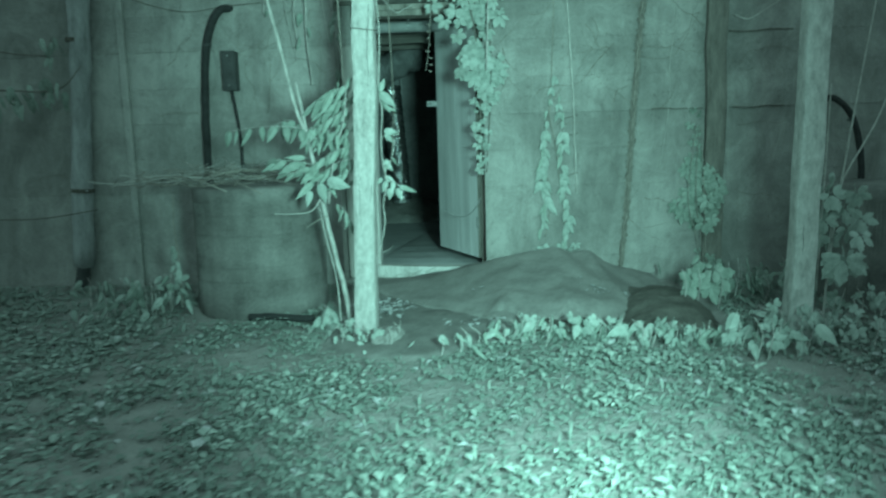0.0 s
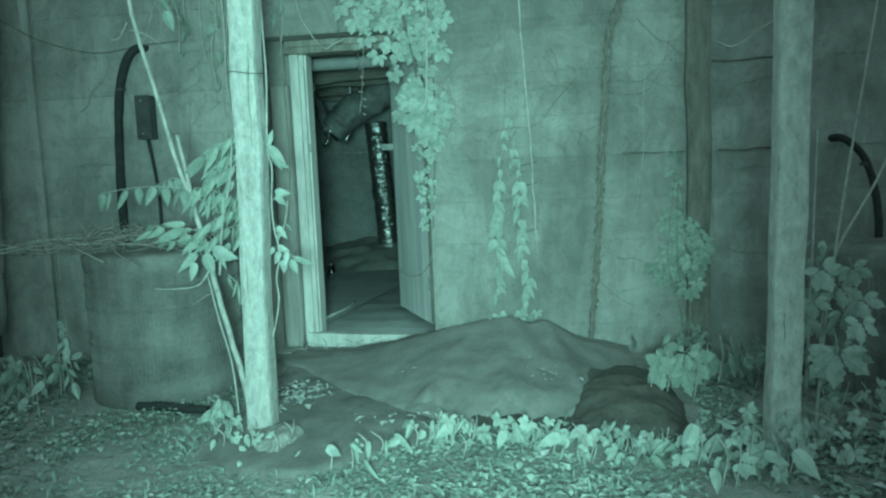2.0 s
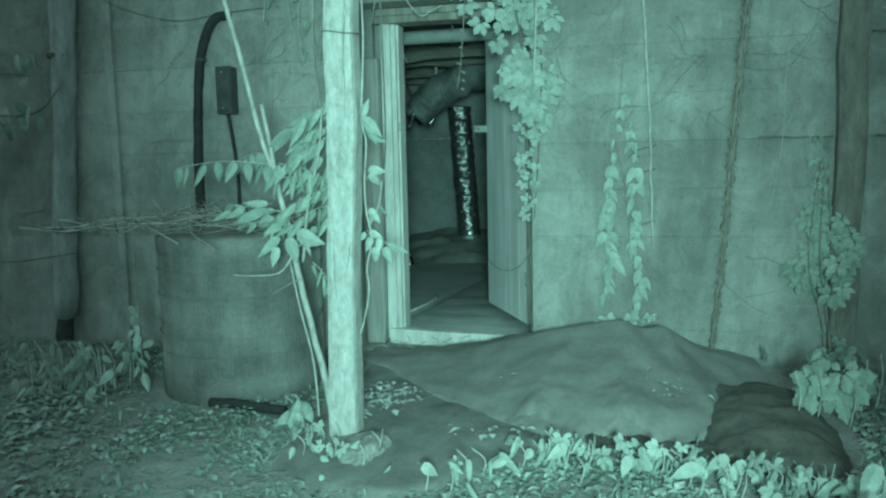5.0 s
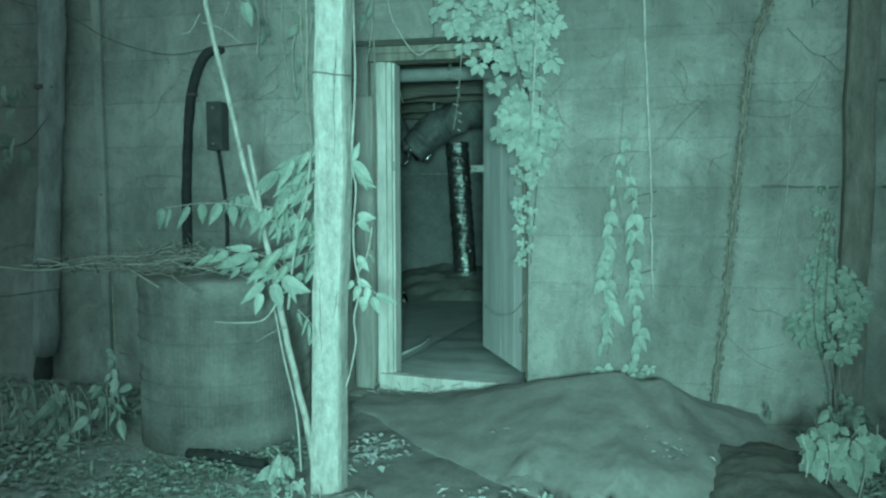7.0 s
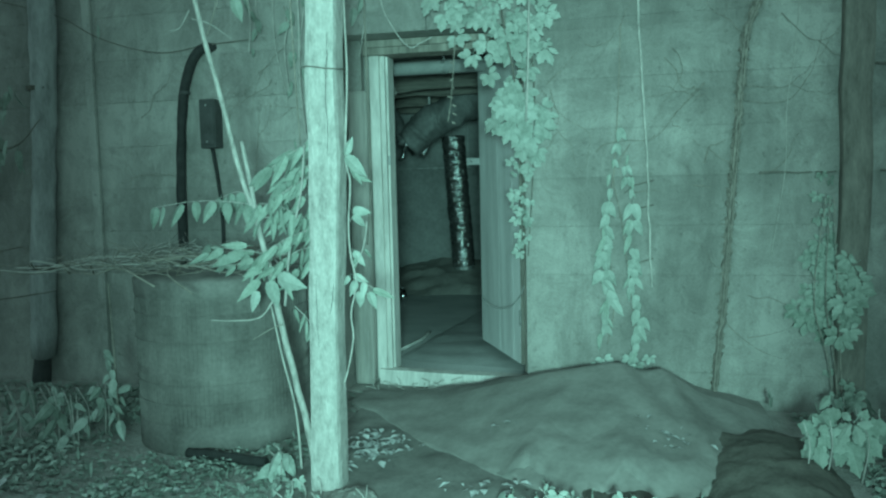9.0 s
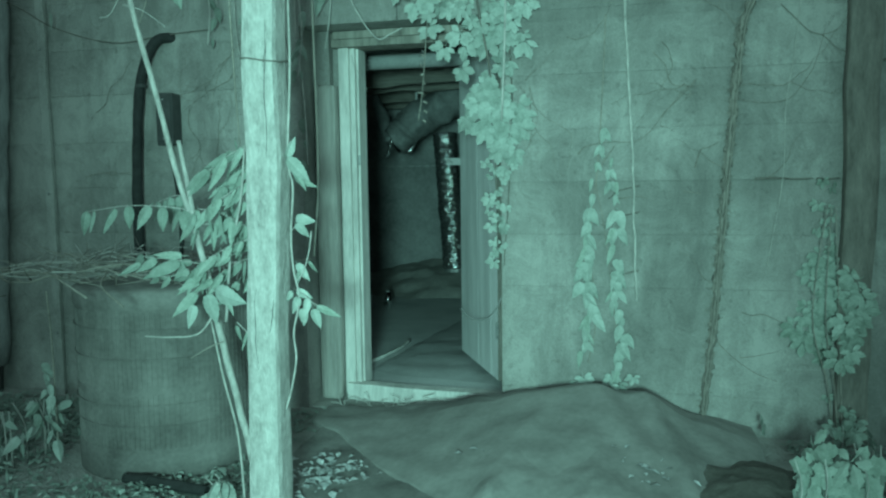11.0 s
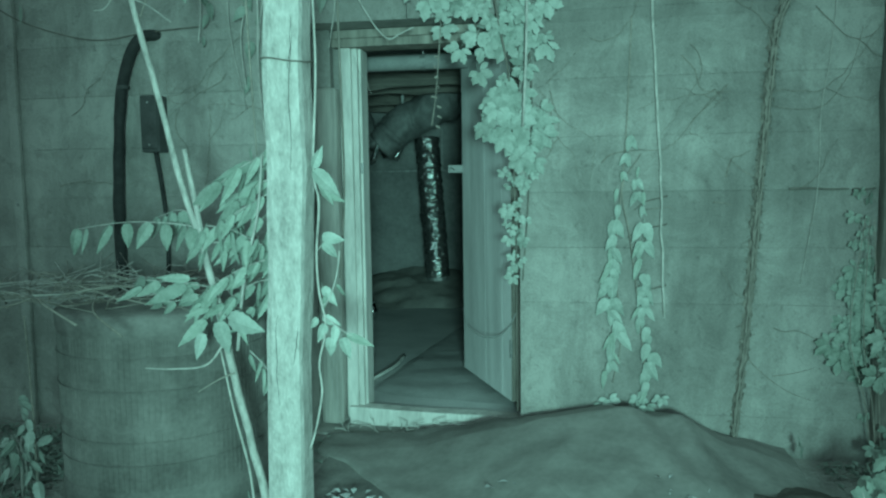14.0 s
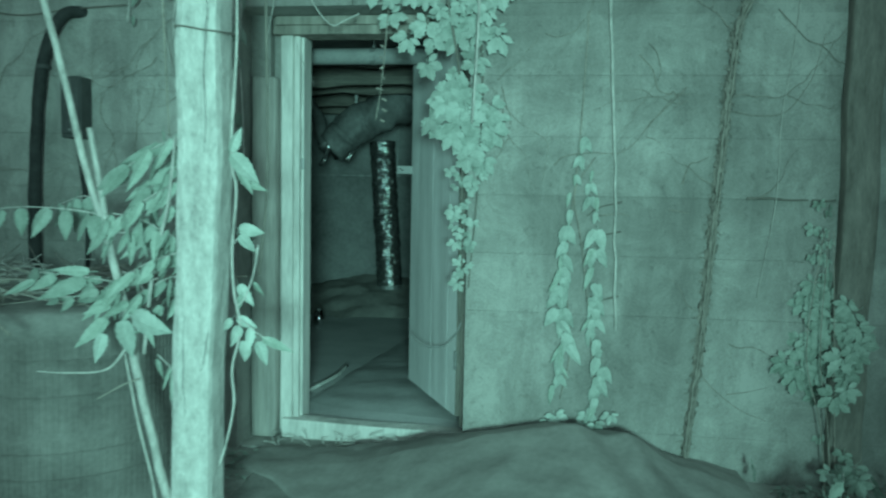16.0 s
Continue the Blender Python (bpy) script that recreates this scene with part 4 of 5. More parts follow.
bush = thing("post_creeper", "pale bushy creeper growing against the dark wall post", "creeper")
scatter(bush, [(2.27, 1.12), (2.33, 1.08), (2.41, 1.0), (2.47, 0.88), (2.45, 0.66), (2.38, 0.5), (2.30, 0.46), (2.26, 0.56), (2.12, 0.66), (2.20, 0.82), (2.18, 0.92)], 48, 5.815, 5.85, PALMATE_BUSH, 0.11, 0.20, 8, tilt=15, swing=60, yaw=18)
scatter(bush, [(2.24, 1.45), (2.31, 1.45), (2.34, 1.1), (2.22, 1.1)], 10, 5.83, 5.85, PALMATE_BUSH, 0.06, 0.10, 9, tilt=18, swing=60)
scatter(bush, [(2.3, 0.4), (2.46, 0.4), (2.42, 0.1), (2.32, 0.1)], 6, 5.76, 5.84, PALMATE_BUSH, 0.08, 0.13, 10, tilt=18, swing=60)
ry = random.Random(44)
for ob in bush.children:
    if ob.location.x < 2.335:
        ob.location.y = ry.uniform(5.895, 5.925)
for k in range(3):
    stem("stem", [(2.34 + k * 0.02, 5.84, 0.02), (2.3 + k * 0.03, 5.85, 0.4), (2.22 + k * 0.06, 5.85, 0.75), (2.27 + k * 0.02, 5.85, 1.3)], 0.0035, 0.002, TWIG, bush)

rcreep = thing("yard_post_creeper", "bright five-fingered creeper leaves hanging by the yard post", "creeper")
scatter(rcreep, [(2.60, 0.86), (2.78, 0.9), (2.95, 0.72), (2.9, 0.55), (2.80, 0.40), (2.66, 0.42), (2.60, 0.6)], 15, 4.28, 4.46, PALMATE, 0.14, 0.22, 11, tilt=25)
leaf(rcreep, PALMATE, (2.70, 4.26, 0.52), 0.30, random.Random(2), 8, 8, 10)
for k, pts in enumerate(([(2.66, 4.42, 0.05), (2.70, 4.42, 0.6), (2.78, 4.44, 1.2), (2.92, 4.5, 2.0), (3.02, 4.5, 2.7)], [(2.68, 4.42, 0.5), (2.74, 4.45, 0.9), (2.98, 4.5, 1.35), (3.12, 4.5, 1.9), (3.22, 4.5, 2.5)], [(2.62, 4.42, 0.3), (2.64, 4.42, 0.9), (2.66, 4.43, 1.5)])):
    stem("cane", pts, 0.007, 0.004, PALE_TWIG, rcreep)
scatter(rcreep, [(2.62, 1.0), (2.72, 1.0), (2.75, 0.8), (2.6, 0.8)], 6, 4.38, 4.46, SIMPLE, 0.06, 0.09, 12)



def spray(parent, pts, n, size, lean, shapes, rng, stalk=0.0028):
    """One compound leaf: a thin rachis with leaflets hanging in turn to both sides of it."""
    line = bend(pts, 8)
    stem("rachis", pts, stalk, stalk * 0.5, STEM, parent, 5)
    for k in range(n):
        u = (k + 0.6) / n
        p = line[min(len(line) - 1, int(u * (len(line) - 1)))]
        side = 1 if k % 2 else -1
        ob = new("leaf", rng.choice(shapes))
        ob.parent = parent
        s = size * rng.uniform(0.8, 1.15) * (0.85 + 0.3 * math.sin(math.pi * u))
        e = Euler((radians(rng.uniform(-30, 12)), radians(lean + side * 13 + rng.uniform(-10, 10)), radians(rng.uniform(-45, 45))))
        ob.matrix_local = Matrix.LocRotScale(p + Vector((0, side * 0.02, -0.004)), e, (s, s, s))
    leaf(parent, shapes, tuple(line[-1]), size, rng, 15, 10, 25, lean=lean)


sap = thing("sapling", "pale-stemmed leaning sapling with compound leaves beside the post", "sapling")
stem("trunk", [(-0.25, 4.77, 0.0), (-0.28, 4.74, 0.3), (-0.322, 4.73, 0.48), (-0.374, 4.70, 0.78), (-0.405, 4.68, 1.01), (-0.466, 4.66, 1.30), (-0.53, 4.66, 1.50), (-0.592, 4.62, 1.84), (-0.665, 4.58, 2.25), (-0.76, 4.56, 2.9)], 0.018, 0.010, STEM, sap, 8, 0.005)
stem("branch", [(-0.31, 4.73, 0.03), (-0.325, 4.72, 0.35), (-0.375, 4.70, 0.62), (-0.415, 4.69, 0.86)], 0.006, 0.004, STEM, sap)
stem("branch", [(-0.449, 4.67, 1.20), (-0.472, 4.66, 1.39), (-0.515, 4.66, 1.63)], 0.012, 0.010, STEM, sap, 7)
stem("branch", [(-0.35, 4.70, 0.86), (-0.30, 4.66, 1.11), (-0.255, 4.63, 1.25), (-0.205, 4.60, 1.39), (-0.18, 4.60, 1.60)], 0.007, 0.004, STEM, sap)
stem("branch", [(-0.39, 4.68, 0.90), (-0.45, 4.64, 0.815), (-0.58, 4.62, 0.80), (-0.68, 4.60, 0.805)], 0.0055, 0.002, STEM, sap)
stem("branch", [(-0.36, 4.69, 0.775), (-0.41, 4.66, 0.755), (-0.49, 4.64, 0.708)], 0.004, 0.002, TWIG, sap)
r = random.Random(12)
spray(sap, [(-0.18, 4.62, 1.60), (-0.27, 4.62, 1.56), (-0.36, 4.60, 1.49)], 5, 0.145, 52, LONG, r)
spray(sap, [(-0.16, 4.70, 1.53), (-0.26, 4.72, 1.49), (-0.36, 4.74, 1.42)], 5, 0.13, 45, LONG, r)
spray(sap, [(-0.18, 4.64, 1.46), (-0.26, 4.64, 1.42), (-0.35, 4.62, 1.36)], 6, 0.115, 38, LONG, r)
spray(sap, [(-0.44, 4.66, 1.345), (-0.33, 4.64, 1.33), (-0.20, 4.62, 1.275)], 8, 0.10, 24, LONG, r)
spray(sap, [(-0.46, 4.68, 1.28), (-0.34, 4.72, 1.27), (-0.20, 4.72, 1.22)], 7, 0.095, 20, LONG, r)
spray(sap, [(-0.45, 4.66, 1.335), (-0.58, 4.64, 1.355), (-0.75, 4.62, 1.36), (-0.95, 4.62, 1.335)], 7, 0.105, 14, SIMPLE_DULL, r)
spray(sap, [(-0.48, 4.70, 1.37), (-0.60, 4.76, 1.40), (-0.72, 4.80, 1.37)], 4, 0.10, 22, SIMPLE_DULL, r)
spray(sap, [(-0.19, 4.62, 1.22), (-0.30, 4.62, 1.18), (-0.42, 4.60, 1.10)], 8, 0.105, 40, LONG, r)
spray(sap, [(-0.17, 4.72, 1.14), (-0.28, 4.72, 1.12), (-0.38, 4.70, 1.05)], 6, 0.10, 30, LONG, r)
spray(sap, [(-0.42, 4.66, 1.11), (-0.52, 4.60, 1.135), (-0.64, 4.56, 1.15)], 6, 0.125, 74, LONG, r)
spray(sap, [(-0.42, 4.66, 1.06), (-0.52, 4.62, 1.065), (-0.60, 4.60, 1.06)], 4, 0.095, 66, LONG, r)
spray(sap, [(-0.30, 4.70, 0.86), (-0.24, 4.70, 0.80), (-0.20, 4.70, 0.72)], 5, 0.085, 8, LONG, r)
spray(sap, [(-0.34, 4.80, 1.50), (-0.27, 4.82, 1.58), (-0.2, 4.84, 1.62)], 5, 0.12, 28, LONG, r)
for at, size, ln, kind in (((-0.375, 4.60, 0.99), 0.135, -12, SIMPLE), ((-0.44, 4.60, 0.945), 0.105, 14, SIMPLE), ((-0.325, 4.58, 1.01), 0.16, -72, SIMPLE), ((-0.425, 4.60, 0.995), 0.155, 48, LONG), ((-0.455, 4.62, 1.05), 0.085, 18, LONG), ((-0.30, 4.60, 1.03), 0.12, -48, LONG), ((-0.36, 4.62, 1.05), 0.11, 62, LONG), ((-0.33, 4.66, 0.98), 0.10, -30, LONG)):
    leaf(sap, kind, at, size, r, 14, 5, 20, lean=ln)
scatter(sap, [(-0.44, 1.42), (-0.34, 1.58), (-0.14, 1.68), (-0.14, 1.0), (-0.30, 0.98), (-0.46, 1.10)], 46, 4.60, 4.86, LONG, 0.085, 0.135, 13, tilt=25, swing=22, yaw=55, lean=42)
scatter(sap, [(-0.70, 1.13), (-0.45, 1.16), (-0.40, 1.02), (-0.66, 1.06)], 8, 4.54, 4.72, LONG, 0.09, 0.13, 142, tilt=20, swing=20, yaw=40, lean=74)
scatter(sap, [(-0.64, 2.45), (-0.5, 2.45), (-0.42, 2.1), (-0.5, 2.08)], 3, 4.68, 4.74, SIMPLE_DULL, 0.08, 0.12, 15)
stem("branch", [(-0.62, 4.58, 2.1), (-0.52, 4.64, 2.4), (-0.46, 4.71, 2.22)], 0.003, 0.002, TWIG, sap)
stem("branch", [(-0.69, 4.58, 2.18), (-0.60, 4.58, 2.15), (-0.50, 4.58, 2.08)], 0.0024, 0.0015, STEM, sap)
stem("branch", [(-0.70, 4.58, 2.22), (-0.74, 4.56, 2.14), (-0.79, 4.56, 2.13)], 0.002, 0.0015, STEM, sap)

pvine = thing("post_vine", "thin leafy vine climbing beside the pale yard post", "vine")
stem("stem", [(0.03, 4.66, 3.0), (0.02, 4.62, 2.3), (0.045, 4.56, 1.9), (0.03, 4.55, 1.55), (0.047, 4.55, 1.43), (0.033, 4.55, 1.25), (0.039, 4.55, 1.11), (0.06, 4.55, 0.99), (0.032, 4.55, 0.86), (0.039, 4.55, 0.75), (0.013, 4.55, 0.62), (-0.012, 4.55, 0.54)], 0.0045, 0.004, STEM, pvine)
stem("stem", [(-0.22, 4.58, 3.0), (-0.205, 4.56, 2.3), (-0.20, 4.57, 1.95), (-0.19, 4.58, 1.6)], 0.006, 0.003, TWIG, pvine)
stem("stem", [(0.09, 4.70, 3.0), (0.085, 4.70, 2.2), (0.10, 4.68, 1.5), (0.08, 4.66, 1.15)], 0.005, 0.004, DARK_STEM, pvine)
for at, size, ln, kind in (((0.035, 4.53, 1.55), 0.085, -150, SIMPLE), ((0.04, 4.52, 1.54), 0.135, -48, SIMPLE), ((0.045, 4.56, 1.50), 0.10, -32, LONG), ((0.05, 4.58, 1.46), 0.09, -70, LONG), ((0.055, 4.55, 1.31), 0.085, -82, SIMPLE), ((0.065, 4.53, 1.29), 0.075, -38, SIMPLE),
                           ((0.05, 4.56, 1.13), 0.085, -28, SIMPLE), ((0.10, 4.56, 1.14), 0.06, -25, LONG), ((0.06, 4.56, 1.10), 0.065, 12, LONG)):
    leaf(pvine, kind, at, size, r, 12, 5, 18, lean=ln)
stem("rachis", [(0.035, 4.55, 1.26), (0.08, 4.56, 1.31), (0.10, 4.57, 1.30)], 0.002, 0.0015, STEM, pvine, 5)
stem("rachis", [(0.115, 4.56, 1.26), (0.10, 4.56, 1.17), (0.075, 4.55, 1.09), (0.045, 4.55, 1.06)], 0.003, 0.002, STEM, pvine, 5)
stem("rachis", [(0.045, 4.55, 1.03), (0.085, 4.54, 1.01), (0.12, 4.53, 0.985), (0.165, 4.52, 0.965)], 0.002, 0.0015, STEM, pvine, 5)
for at, size, ln in (((0.06, 4.54, 1.0), 0.08, 24), ((0.10, 4.54, 0.998), 0.078, 4), ((0.085, 4.53, 0.955), 0.085, 16), ((0.125, 4.53, 0.955), 0.085, -20), ((0.05, 4.55, 1.025), 0.07, -60), ((0.03, 4.55, 1.02), 0.06, 40)):
    leaf(pvine, SIMPLE, at, size, r, 12, 4, 12, lean=ln)
leaf(pvine, LONG, (0.145, 4.52, 0.968), 0.11, r, 8, 4, 10, lean=-66)

hang = thing("hanging_vine", "thin bare vine shoots hanging from above the wall", "vine")
for pts, a in (([(-0.24, 5.86, 3.1), (-0.2, 5.86, 2.55), (-0.12, 5.85, 2.35), (-0.02, 5.84, 2.23), (0.05, 5.84, 2.25), (0.12, 5.84, 2.28)], 0.004), ([(-0.33, 5.87, 3.1), (-0.3, 5.87, 2.5), (-0.34, 5.87, 2.2)], 0.004),
               ([(-0.75, 5.85, 3.1), (-0.72, 5.85, 2.5), (-0.73, 5.86, 2.1), (-0.70, 5.86, 1.7)], 0.007), ([(-0.98, 5.85, 3.1), (-1.0, 5.85, 2.6), (-0.99, 5.85, 2.42)], 0.004), ([(-0.62, 5.87, 3.1), (-0.6, 5.87, 2.4), (-0.55, 5.88, 2.0)], 0.004),
               ([(-0.29, 6.15, 2.20), (-0.27, 6.15, 2.13), (-0.22, 6.15, 2.06), (-0.195, 6.15, 1.99)], 0.0016), ([(-0.86, 5.88, 3.1), (-0.9, 5.88, 2.4), (-0.82, 5.89, 1.9)], 0.003), ([(2.17, 5.92, 3.1), (2.15, 5.925, 2.5), (2.12, 5.93, 2.08), (2.085, 5.93, 1.8), (2.08, 5.93, 1.44), (2.015, 5.93, 0.976)], 0.003), ([(2.52, 5.78, 2.1), (2.6, 5.7, 2.06), (2.75, 5.65, 2.15), (3.0, 5.6, 2.3)], 0.005)):
    stem("shoot", pts, a, a * 0.7, PALE_TWIG, hang)
for x, top, low, lean in ((-0.52, 3.1, 1.55, 0.05), (-0.66, 3.1, 1.75, -0.06), (-0.82, 3.1, 2.0, 0.04), (-0.47, 3.1, 2.05, -0.03), (-1.12, 3.1, 2.25, 0.07)):
    pts = [(x + lean * u + 0.03 * math.sin(u * 7 + x * 9), 5.86 + 0.03 * math.sin(u * 5), top + (low - top) * u) for u in (0, 0.25, 0.5, 0.75, 1)]
    stem("shoot", pts, 0.005, 0.003, STEM, hang)
    q = random.Random(int(-x * 100))
    for _ in range(7):
        u = q.uniform(0.25, 1)
        leaf(hang, SIMPLE_DULL, (x + lean * u + q.uniform(-0.03, 0.03), 5.85, top + (low - top) * u), q.uniform(0.05, 0.11), q, 20, 45, 30)
r = random.Random(77)
for x, z, s in ((-0.99, 2.46, 0.09), (-1.0, 2.40, 0.08), (-0.36, 2.48, 0.12), (-0.3, 2.55, 0.12), (-2.12, 2.5, 0.1), (-0.6, 2.75, 0.12), (2.1, 2.6, 0.1), (2.2, 2.5, 0.12), (1.98, 2.62, 0.1), (2.3, 2.68, 0.12)):
    leaf(hang, SIMPLE_DULL, (x, 5.84, z), s, r, 20, 20)

lbr = thing("dark_branch", "drooping branch with a few dull leaves near the drain pipe", "branch")
stem("limb", [(-3.6, 5.45, 1.75), (-3.1, 5.55, 1.72), (-2.7, 5.68, 1.72), (-2.5, 5.72, 1.9)], 0.012, 0.004, DARK_STEM, lbr)
stem("limb", [(-3.5, 5.5, 2.1), (-3.0, 5.6, 2.0), (-2.75, 5.68, 1.98)], 0.01, 0.004, DARK_STEM, lbr)
stem("limb", [(-3.6, 5.6, 0.72), (-3.0, 5.7, 0.7), (-2.5, 5.76, 0.76)], 0.008, 0.004, DARK_STEM, lbr)
scatter(lbr, [(-3.2, 1.75), (-2.55, 1.85), (-2.5, 1.6), (-3.2, 1.55)], 20, 5.55, 5.72, SIMPLE_DULL, 0.10, 0.16, 16)
scatter(lbr, [(-2.95, 2.1), (-2.6, 2.15), (-2.6, 1.9), (-2.9, 1.95)], 7, 5.6, 5.72, SIMPLE_DULL, 0.09, 0.14, 17)

pile = thing("twig_pile", "tangle of dry twigs lying on top of the condenser", "twigs", at=(-1.0, 5.22, 0.965))
r = random.Random(40)
TWIGS = []
for k in range(7):
    ln = r.uniform(0.5, 0.95)
    pts = [(ln * (u - 0.5), 0.09 * r.uniform(-1, 1), 0.05 * r.uniform(-0.5, 1)) for u in (0, 0.25, 0.5, 0.75, 1)]
    bm = tube(bend(pts, 4), lambda u: 0.0048 - 0.003 * u, 5)
    for q in range(3):
        a = Vector(pts[1 + q])
        tube([a, a + Vector((0.1, r.uniform(-0.08, 0.08), r.uniform(0, 0.05))), a + Vector((0.2, r.uniform(-0.15, 0.15), r.uniform(0, 0.09)))], 0.0017, 4, bm)
    TWIGS.append(mesh_of("twig", bm, TWIG, True))
TWIGS_PALE = [m.copy() for m in TWIGS]
for m in TWIGS_PALE:
    m.materials[0] = PALE_TWIG
for k in range(38):
    o = new("twig", r.choice(TWIGS_PALE if k % 3 == 0 else TWIGS))
    o.parent = pile
    o.matrix_local = Matrix.LocRotScale((r.uniform(-0.66, 0.38), r.uniform(-0.46, 0.15), 0.03 + 0.0022 * k * r.random()), Euler((r.uniform(-0.3, 0.3), r.uniform(-0.12, 0.12), r.choice((0, math.pi)) + r.gauss(0, 0.55))), (1, 1, 1))

# ground plants


def clump(name, label, spots, shapes, s0, s1, seed, z0=0.03, z1=0.16, lift=-45, tilt=30):
    ob = thing(name, label, "plant", "ground plants")
    q = random.Random(seed)
    for x, y, n, rx, ry in spots:
        for _ in range(n):
            a, b = q.gauss(x, rx), q.gauss(y, ry)
            leaf(ob, shapes, (a, b, rough_ground(a, b) + q.uniform(z0, z1)), q.uniform(s0, s1), q, tilt, 60, 80, lift=lift)
        for _ in range(max(2, n // 4)):
            a, b = q.gauss(x, rx), q.gauss(y, ry)
            g = rough_ground(a, b)
            stem("stalk", [(a, b, g - 0.01), (a + 0.02, b - 0.02, g + z1 * 0.6), (a + q.uniform(-0.04, 0.04), b - 0.03, g + z1)], 0.004, 0.002, STEM, ob, 5, n=3)
    return ob


clump("creeping_plant", "row of pale creeper leaves along the tarp edge", [(0.45, 4.08, 4, 0.10, 0.06), (0.65, 4.26, 6, 0.08, 0.06), (0.84, 4.43, 22, 0.08, 0.05), (1.05, 4.42, 20, 0.09, 0.05), (1.3, 4.39, 20, 0.09, 0.05), (1.55, 4.35, 20, 0.09, 0.05), (1.8, 4.3, 20, 0.1, 0.06), (2.05, 4.28, 20, 0.1, 0.07)], SIMPLE + LONG + PALMATE[:2], 0.075, 0.13, 21, 0.05, 0.13, -28, 22)
clump("creeping_plant", "pale creeper leaves crowding the foot of the yard post", [(2.25, 4.12, 18, 0.12, 0.1), (2.5, 4.15, 14, 0.12, 0.08), (2.75, 4.3, 16, 0.12, 0.1), (2.95, 4.5, 14, 0.15, 0.12), (2.4, 4.0, 12, 0.15, 0.1)], SIMPLE + PALMATE, 0.09, 0.15, 22, 0.05, 0.24)
clump("creeping_plant", "large five-fingered leaves beside the dark heap", [(2.06, 5.0, 3, 0.05, 0.05), (2.20, 5.05, 3, 0.07, 0.06), (2.42, 5.2, 3, 0.12, 0.10)], PALMATE_BUSH, 0.22, 0.30, 23, 0.16, 0.30, -30, 12)
clump("creeping_plant", "dull low leaves at the foot of the wall", [(2.5, 5.3, 18, 0.2, 0.15), (2.75, 5.5, 16, 0.2, 0.15), (2.2, 5.6, 8, 0.12, 0.08), (2.9, 5.0, 12, 0.15, 0.15)], PALMATE_DULL, 0.10, 0.17, 24, 0.03, 0.2)
clump("weed", "pale broad-leaved weeds beside the condenser", [(-1.60, 4.95, 16, 0.07, 0.06), (-1.74, 4.85, 16, 0.08, 0.07), (-1.92, 4.95, 14, 0.08, 0.08), (-2.08, 4.85, 12, 0.1, 0.08)], SIMPLE_DULL + SIMPLE, 0.07, 0.12, 25, 0.06, 0.30, -30)
clump("weed", "small pale-leaved weed at the foot of the post", [(-0.40, 4.66, 13, 0.06, 0.04)], SIMPLE, 0.09, 0.14, 26, 0.05, 0.15, -40)
clump("weed", "low pale weeds crowding the foot of the pale post", [(-0.16, 4.42, 8, 0.09, 0.05), (0.04, 4.38, 5, 0.06, 0.06), (-0.02, 4.25, 8, 0.12, 0.06), (-0.3, 4.42, 8, 0.08, 0.06)], SIMPLE + PALMATE, 0.05, 0.09, 27, 0.02, 0.12)
q = random.Random(9)
side = thing("condenser_ivy", "small-leaved shoot climbing the side of the condenser", "vine")
stem("stem", [(-1.52, 5.02, 0.1), (-1.53, 5.03, 0.45), (-1.56, 5.06, 0.7), (-1.52, 5.0, 0.92)], 0.006, 0.004, TWIG, side)
for k in range(14):
    leaf(side, SIMPLE, (-1.53 + q.uniform(-0.03, 0.03), 4.99, 0.2 + k * 0.027), q.uniform(0.06, 0.1), q)


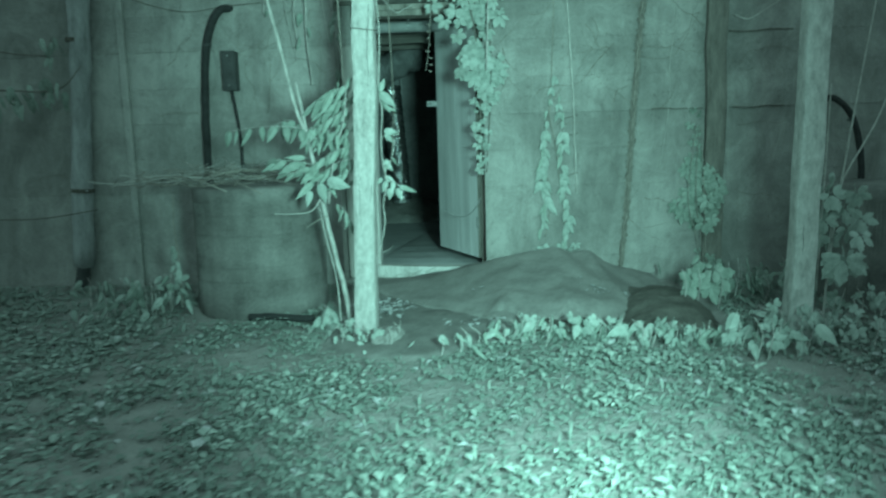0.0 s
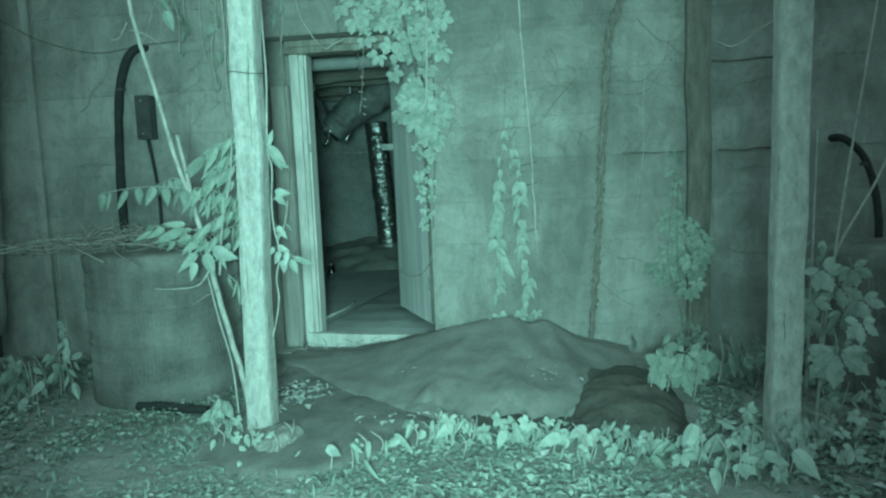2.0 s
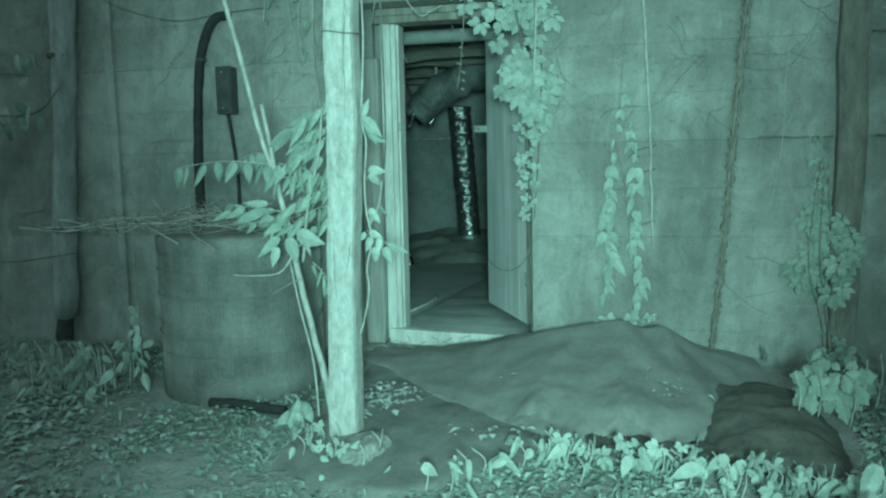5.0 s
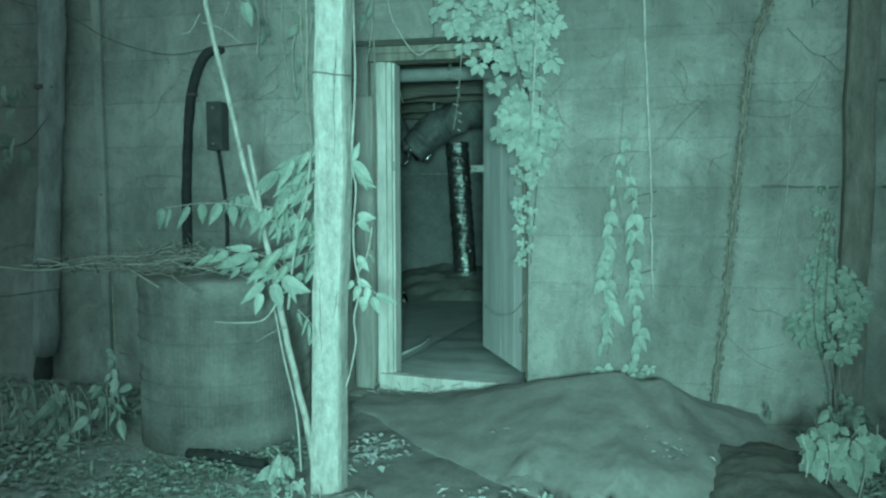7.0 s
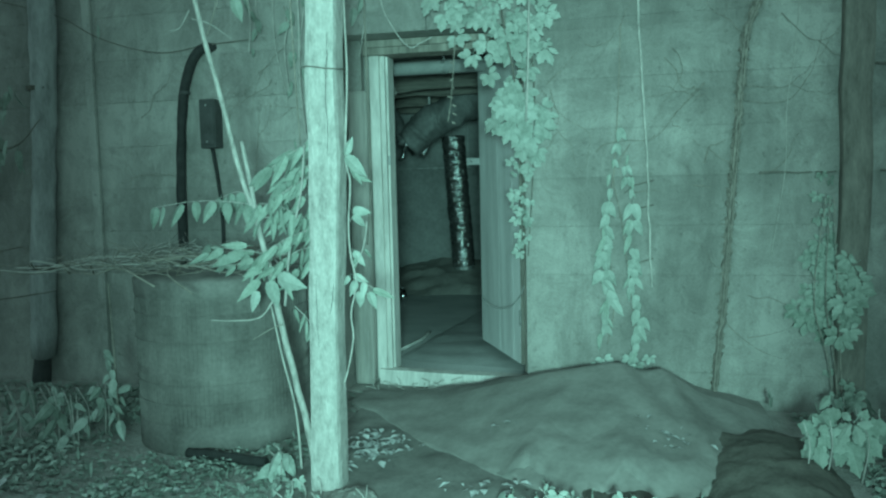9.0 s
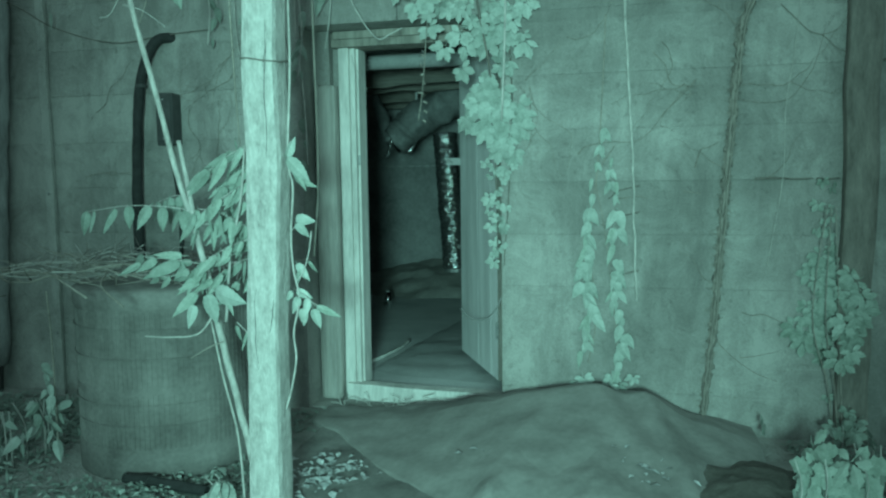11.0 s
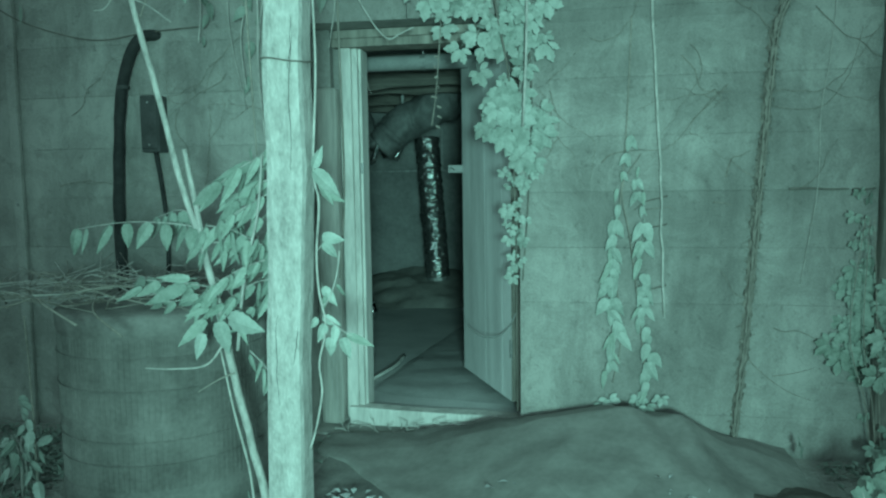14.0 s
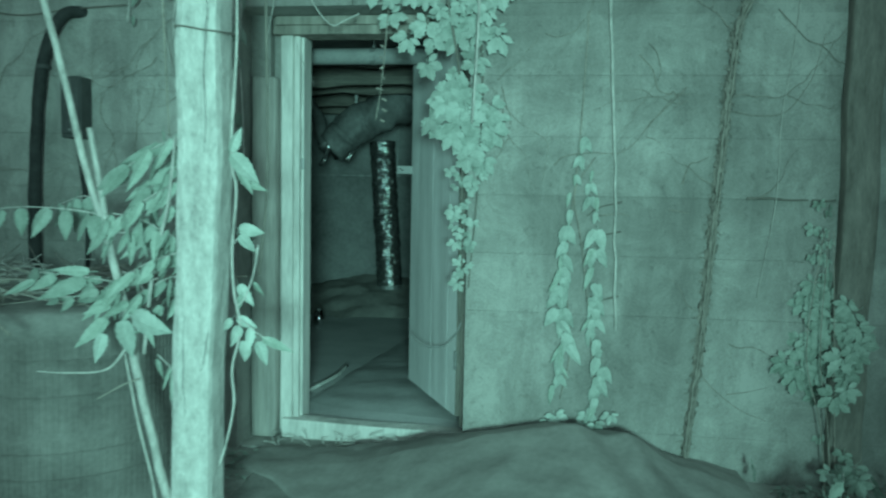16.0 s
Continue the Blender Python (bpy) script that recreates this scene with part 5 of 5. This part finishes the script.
def blades(name, n, area, size, up, mat, label, seed, grass=False, bits=False, base=0.66, patchy=1.0):
    """Many small folded leaves or blades as one mesh."""
    g = np.random.default_rng(seed)
    vs, fs = [], []
    (x0, x1), (y0, y1) = area
    while len(fs) < n * 2:
        x, y = g.uniform(x0, x1), y0 + (y1 - y0) * g.random() ** 0.85
        d = noise.noise(Vector((x * 1.9, y * 1.9, 6.0))) + 0.5 * noise.noise(Vector((x * 6, y * 6, 2.0)))
        if g.random() > base + patchy * d:
            continue
        if not bits and g.random() > min(x - x0, x1 - x, y - y0) / 1.4:
            continue
        if bits:
            d -= 0.25
            if g.random() > 0.45 + 1.6 * d:
                continue
        elif -0.35 < x < 1.4 and y > 4.0 + 0.75 * max(0, x - 0.3) + 0.5 * max(0, -x) or lerp(FRONT, x) - 0.05 < y and -0.4 < x < 2.1 or math.hypot(x + 1, y - 5.29) < 0.50 or math.hypot((x - 1.86) / 0.36, (y - 5.0) / 0.62) < 1.05 or y > 5.86:
            continue
        z = rough_ground(x, y) + g.uniform(0.0, up)
        if bits:
            z = (tarp_z(x, y) if y > lerp(FRONT, x) else rough_ground(x, y) + 0.035) + 0.004
        s = size * g.uniform(0.5, 1.5)
        a = g.uniform(0, 2 * math.pi)
        t = g.uniform(0.5, 1.25) if grass else g.uniform(-0.3, 0.5)
        w = s * (0.06 if grass else g.uniform(0.24, 0.42))
        d3 = Vector((math.cos(a) * math.cos(t), math.sin(a) * math.cos(t), math.sin(t)))
        sd = Vector((-math.sin(a), math.cos(a), 0)) * w
        p = Vector((x, y, z))
        k = len(vs)
        lift = Vector((0, 0, 0.3 * w))
        vs += [p, p + d3 * s * 0.45 + sd + lift, p + d3 * s + Vector((0, 0, -0.1 * s)), p + d3 * s * 0.45 - sd + lift, p + d3 * s * 0.5]
        fs += [(k, k + 4, k + 2, k + 1), (k, k + 3, k + 2, k + 4)]
    me = bpy.data.meshes.new(name)
    me.from_pydata([tuple(v) for v in vs], [], fs)
    me.materials.append(mat)
    return tagged(new(name, me), label, "plants", kind="stuff")


blades("ground_cover", 62000, ((-5.4, 5.4), (0.0, 5.85)), 0.036, 0.026, COVER, "low patchy pale ground cover of small leaves", 1)
blades("broad_weeds", 9000, ((-4.6, 4.6), (-0.4, 5.0)), 0.040, 0.05, COVER_PALE, "scattered broader pale weed leaves", 2, base=0.3, patchy=2.4)
blades("grass", 5000, ((-5.6, 5.6), (-0.6, 5.8)), 0.065, 0.01, COVER, "sparse short grass blades", 3, True)
blades("fallen_leaves", 500, ((-3.6, 4.2), (0.6, 4.5)), 0.06, 0.02, LITTER, "pale fallen leaves and straw on the weeds", 11)
g = np.random.default_rng(5)
blades("leaf_litter", 170, ((-0.3, 0.75), (4.55, 5.2)), 0.042, 0.0, LITTER, "pale leaf bits on the muddy sheet", 7, bits=True)
blades("leaf_litter", 26, ((1.2, 1.62), (4.85, 5.25)), 0.04, 0.0, LITTER, "pale leaf bits on the tarp edge", 8, bits=True)
tuft = bmesh.new()
for _ in range(40):
    x, y = g.uniform(-0.36, 0.45), g.uniform(5.98, 6.1)
    h = g.uniform(0.03, 0.11)
    tube([(x, y, 0.09), (x + g.uniform(-0.03, 0.03), y - 0.02, 0.09 + h * 0.7), (x + g.uniform(-0.07, 0.07), y - 0.05, 0.09 + h)], 0.0025, 4, tuft)
tagged(part("sill_grass", tuft, PALE_TWIG), "dry grass blades at the foot of the sill", "grass", kind="stuff")
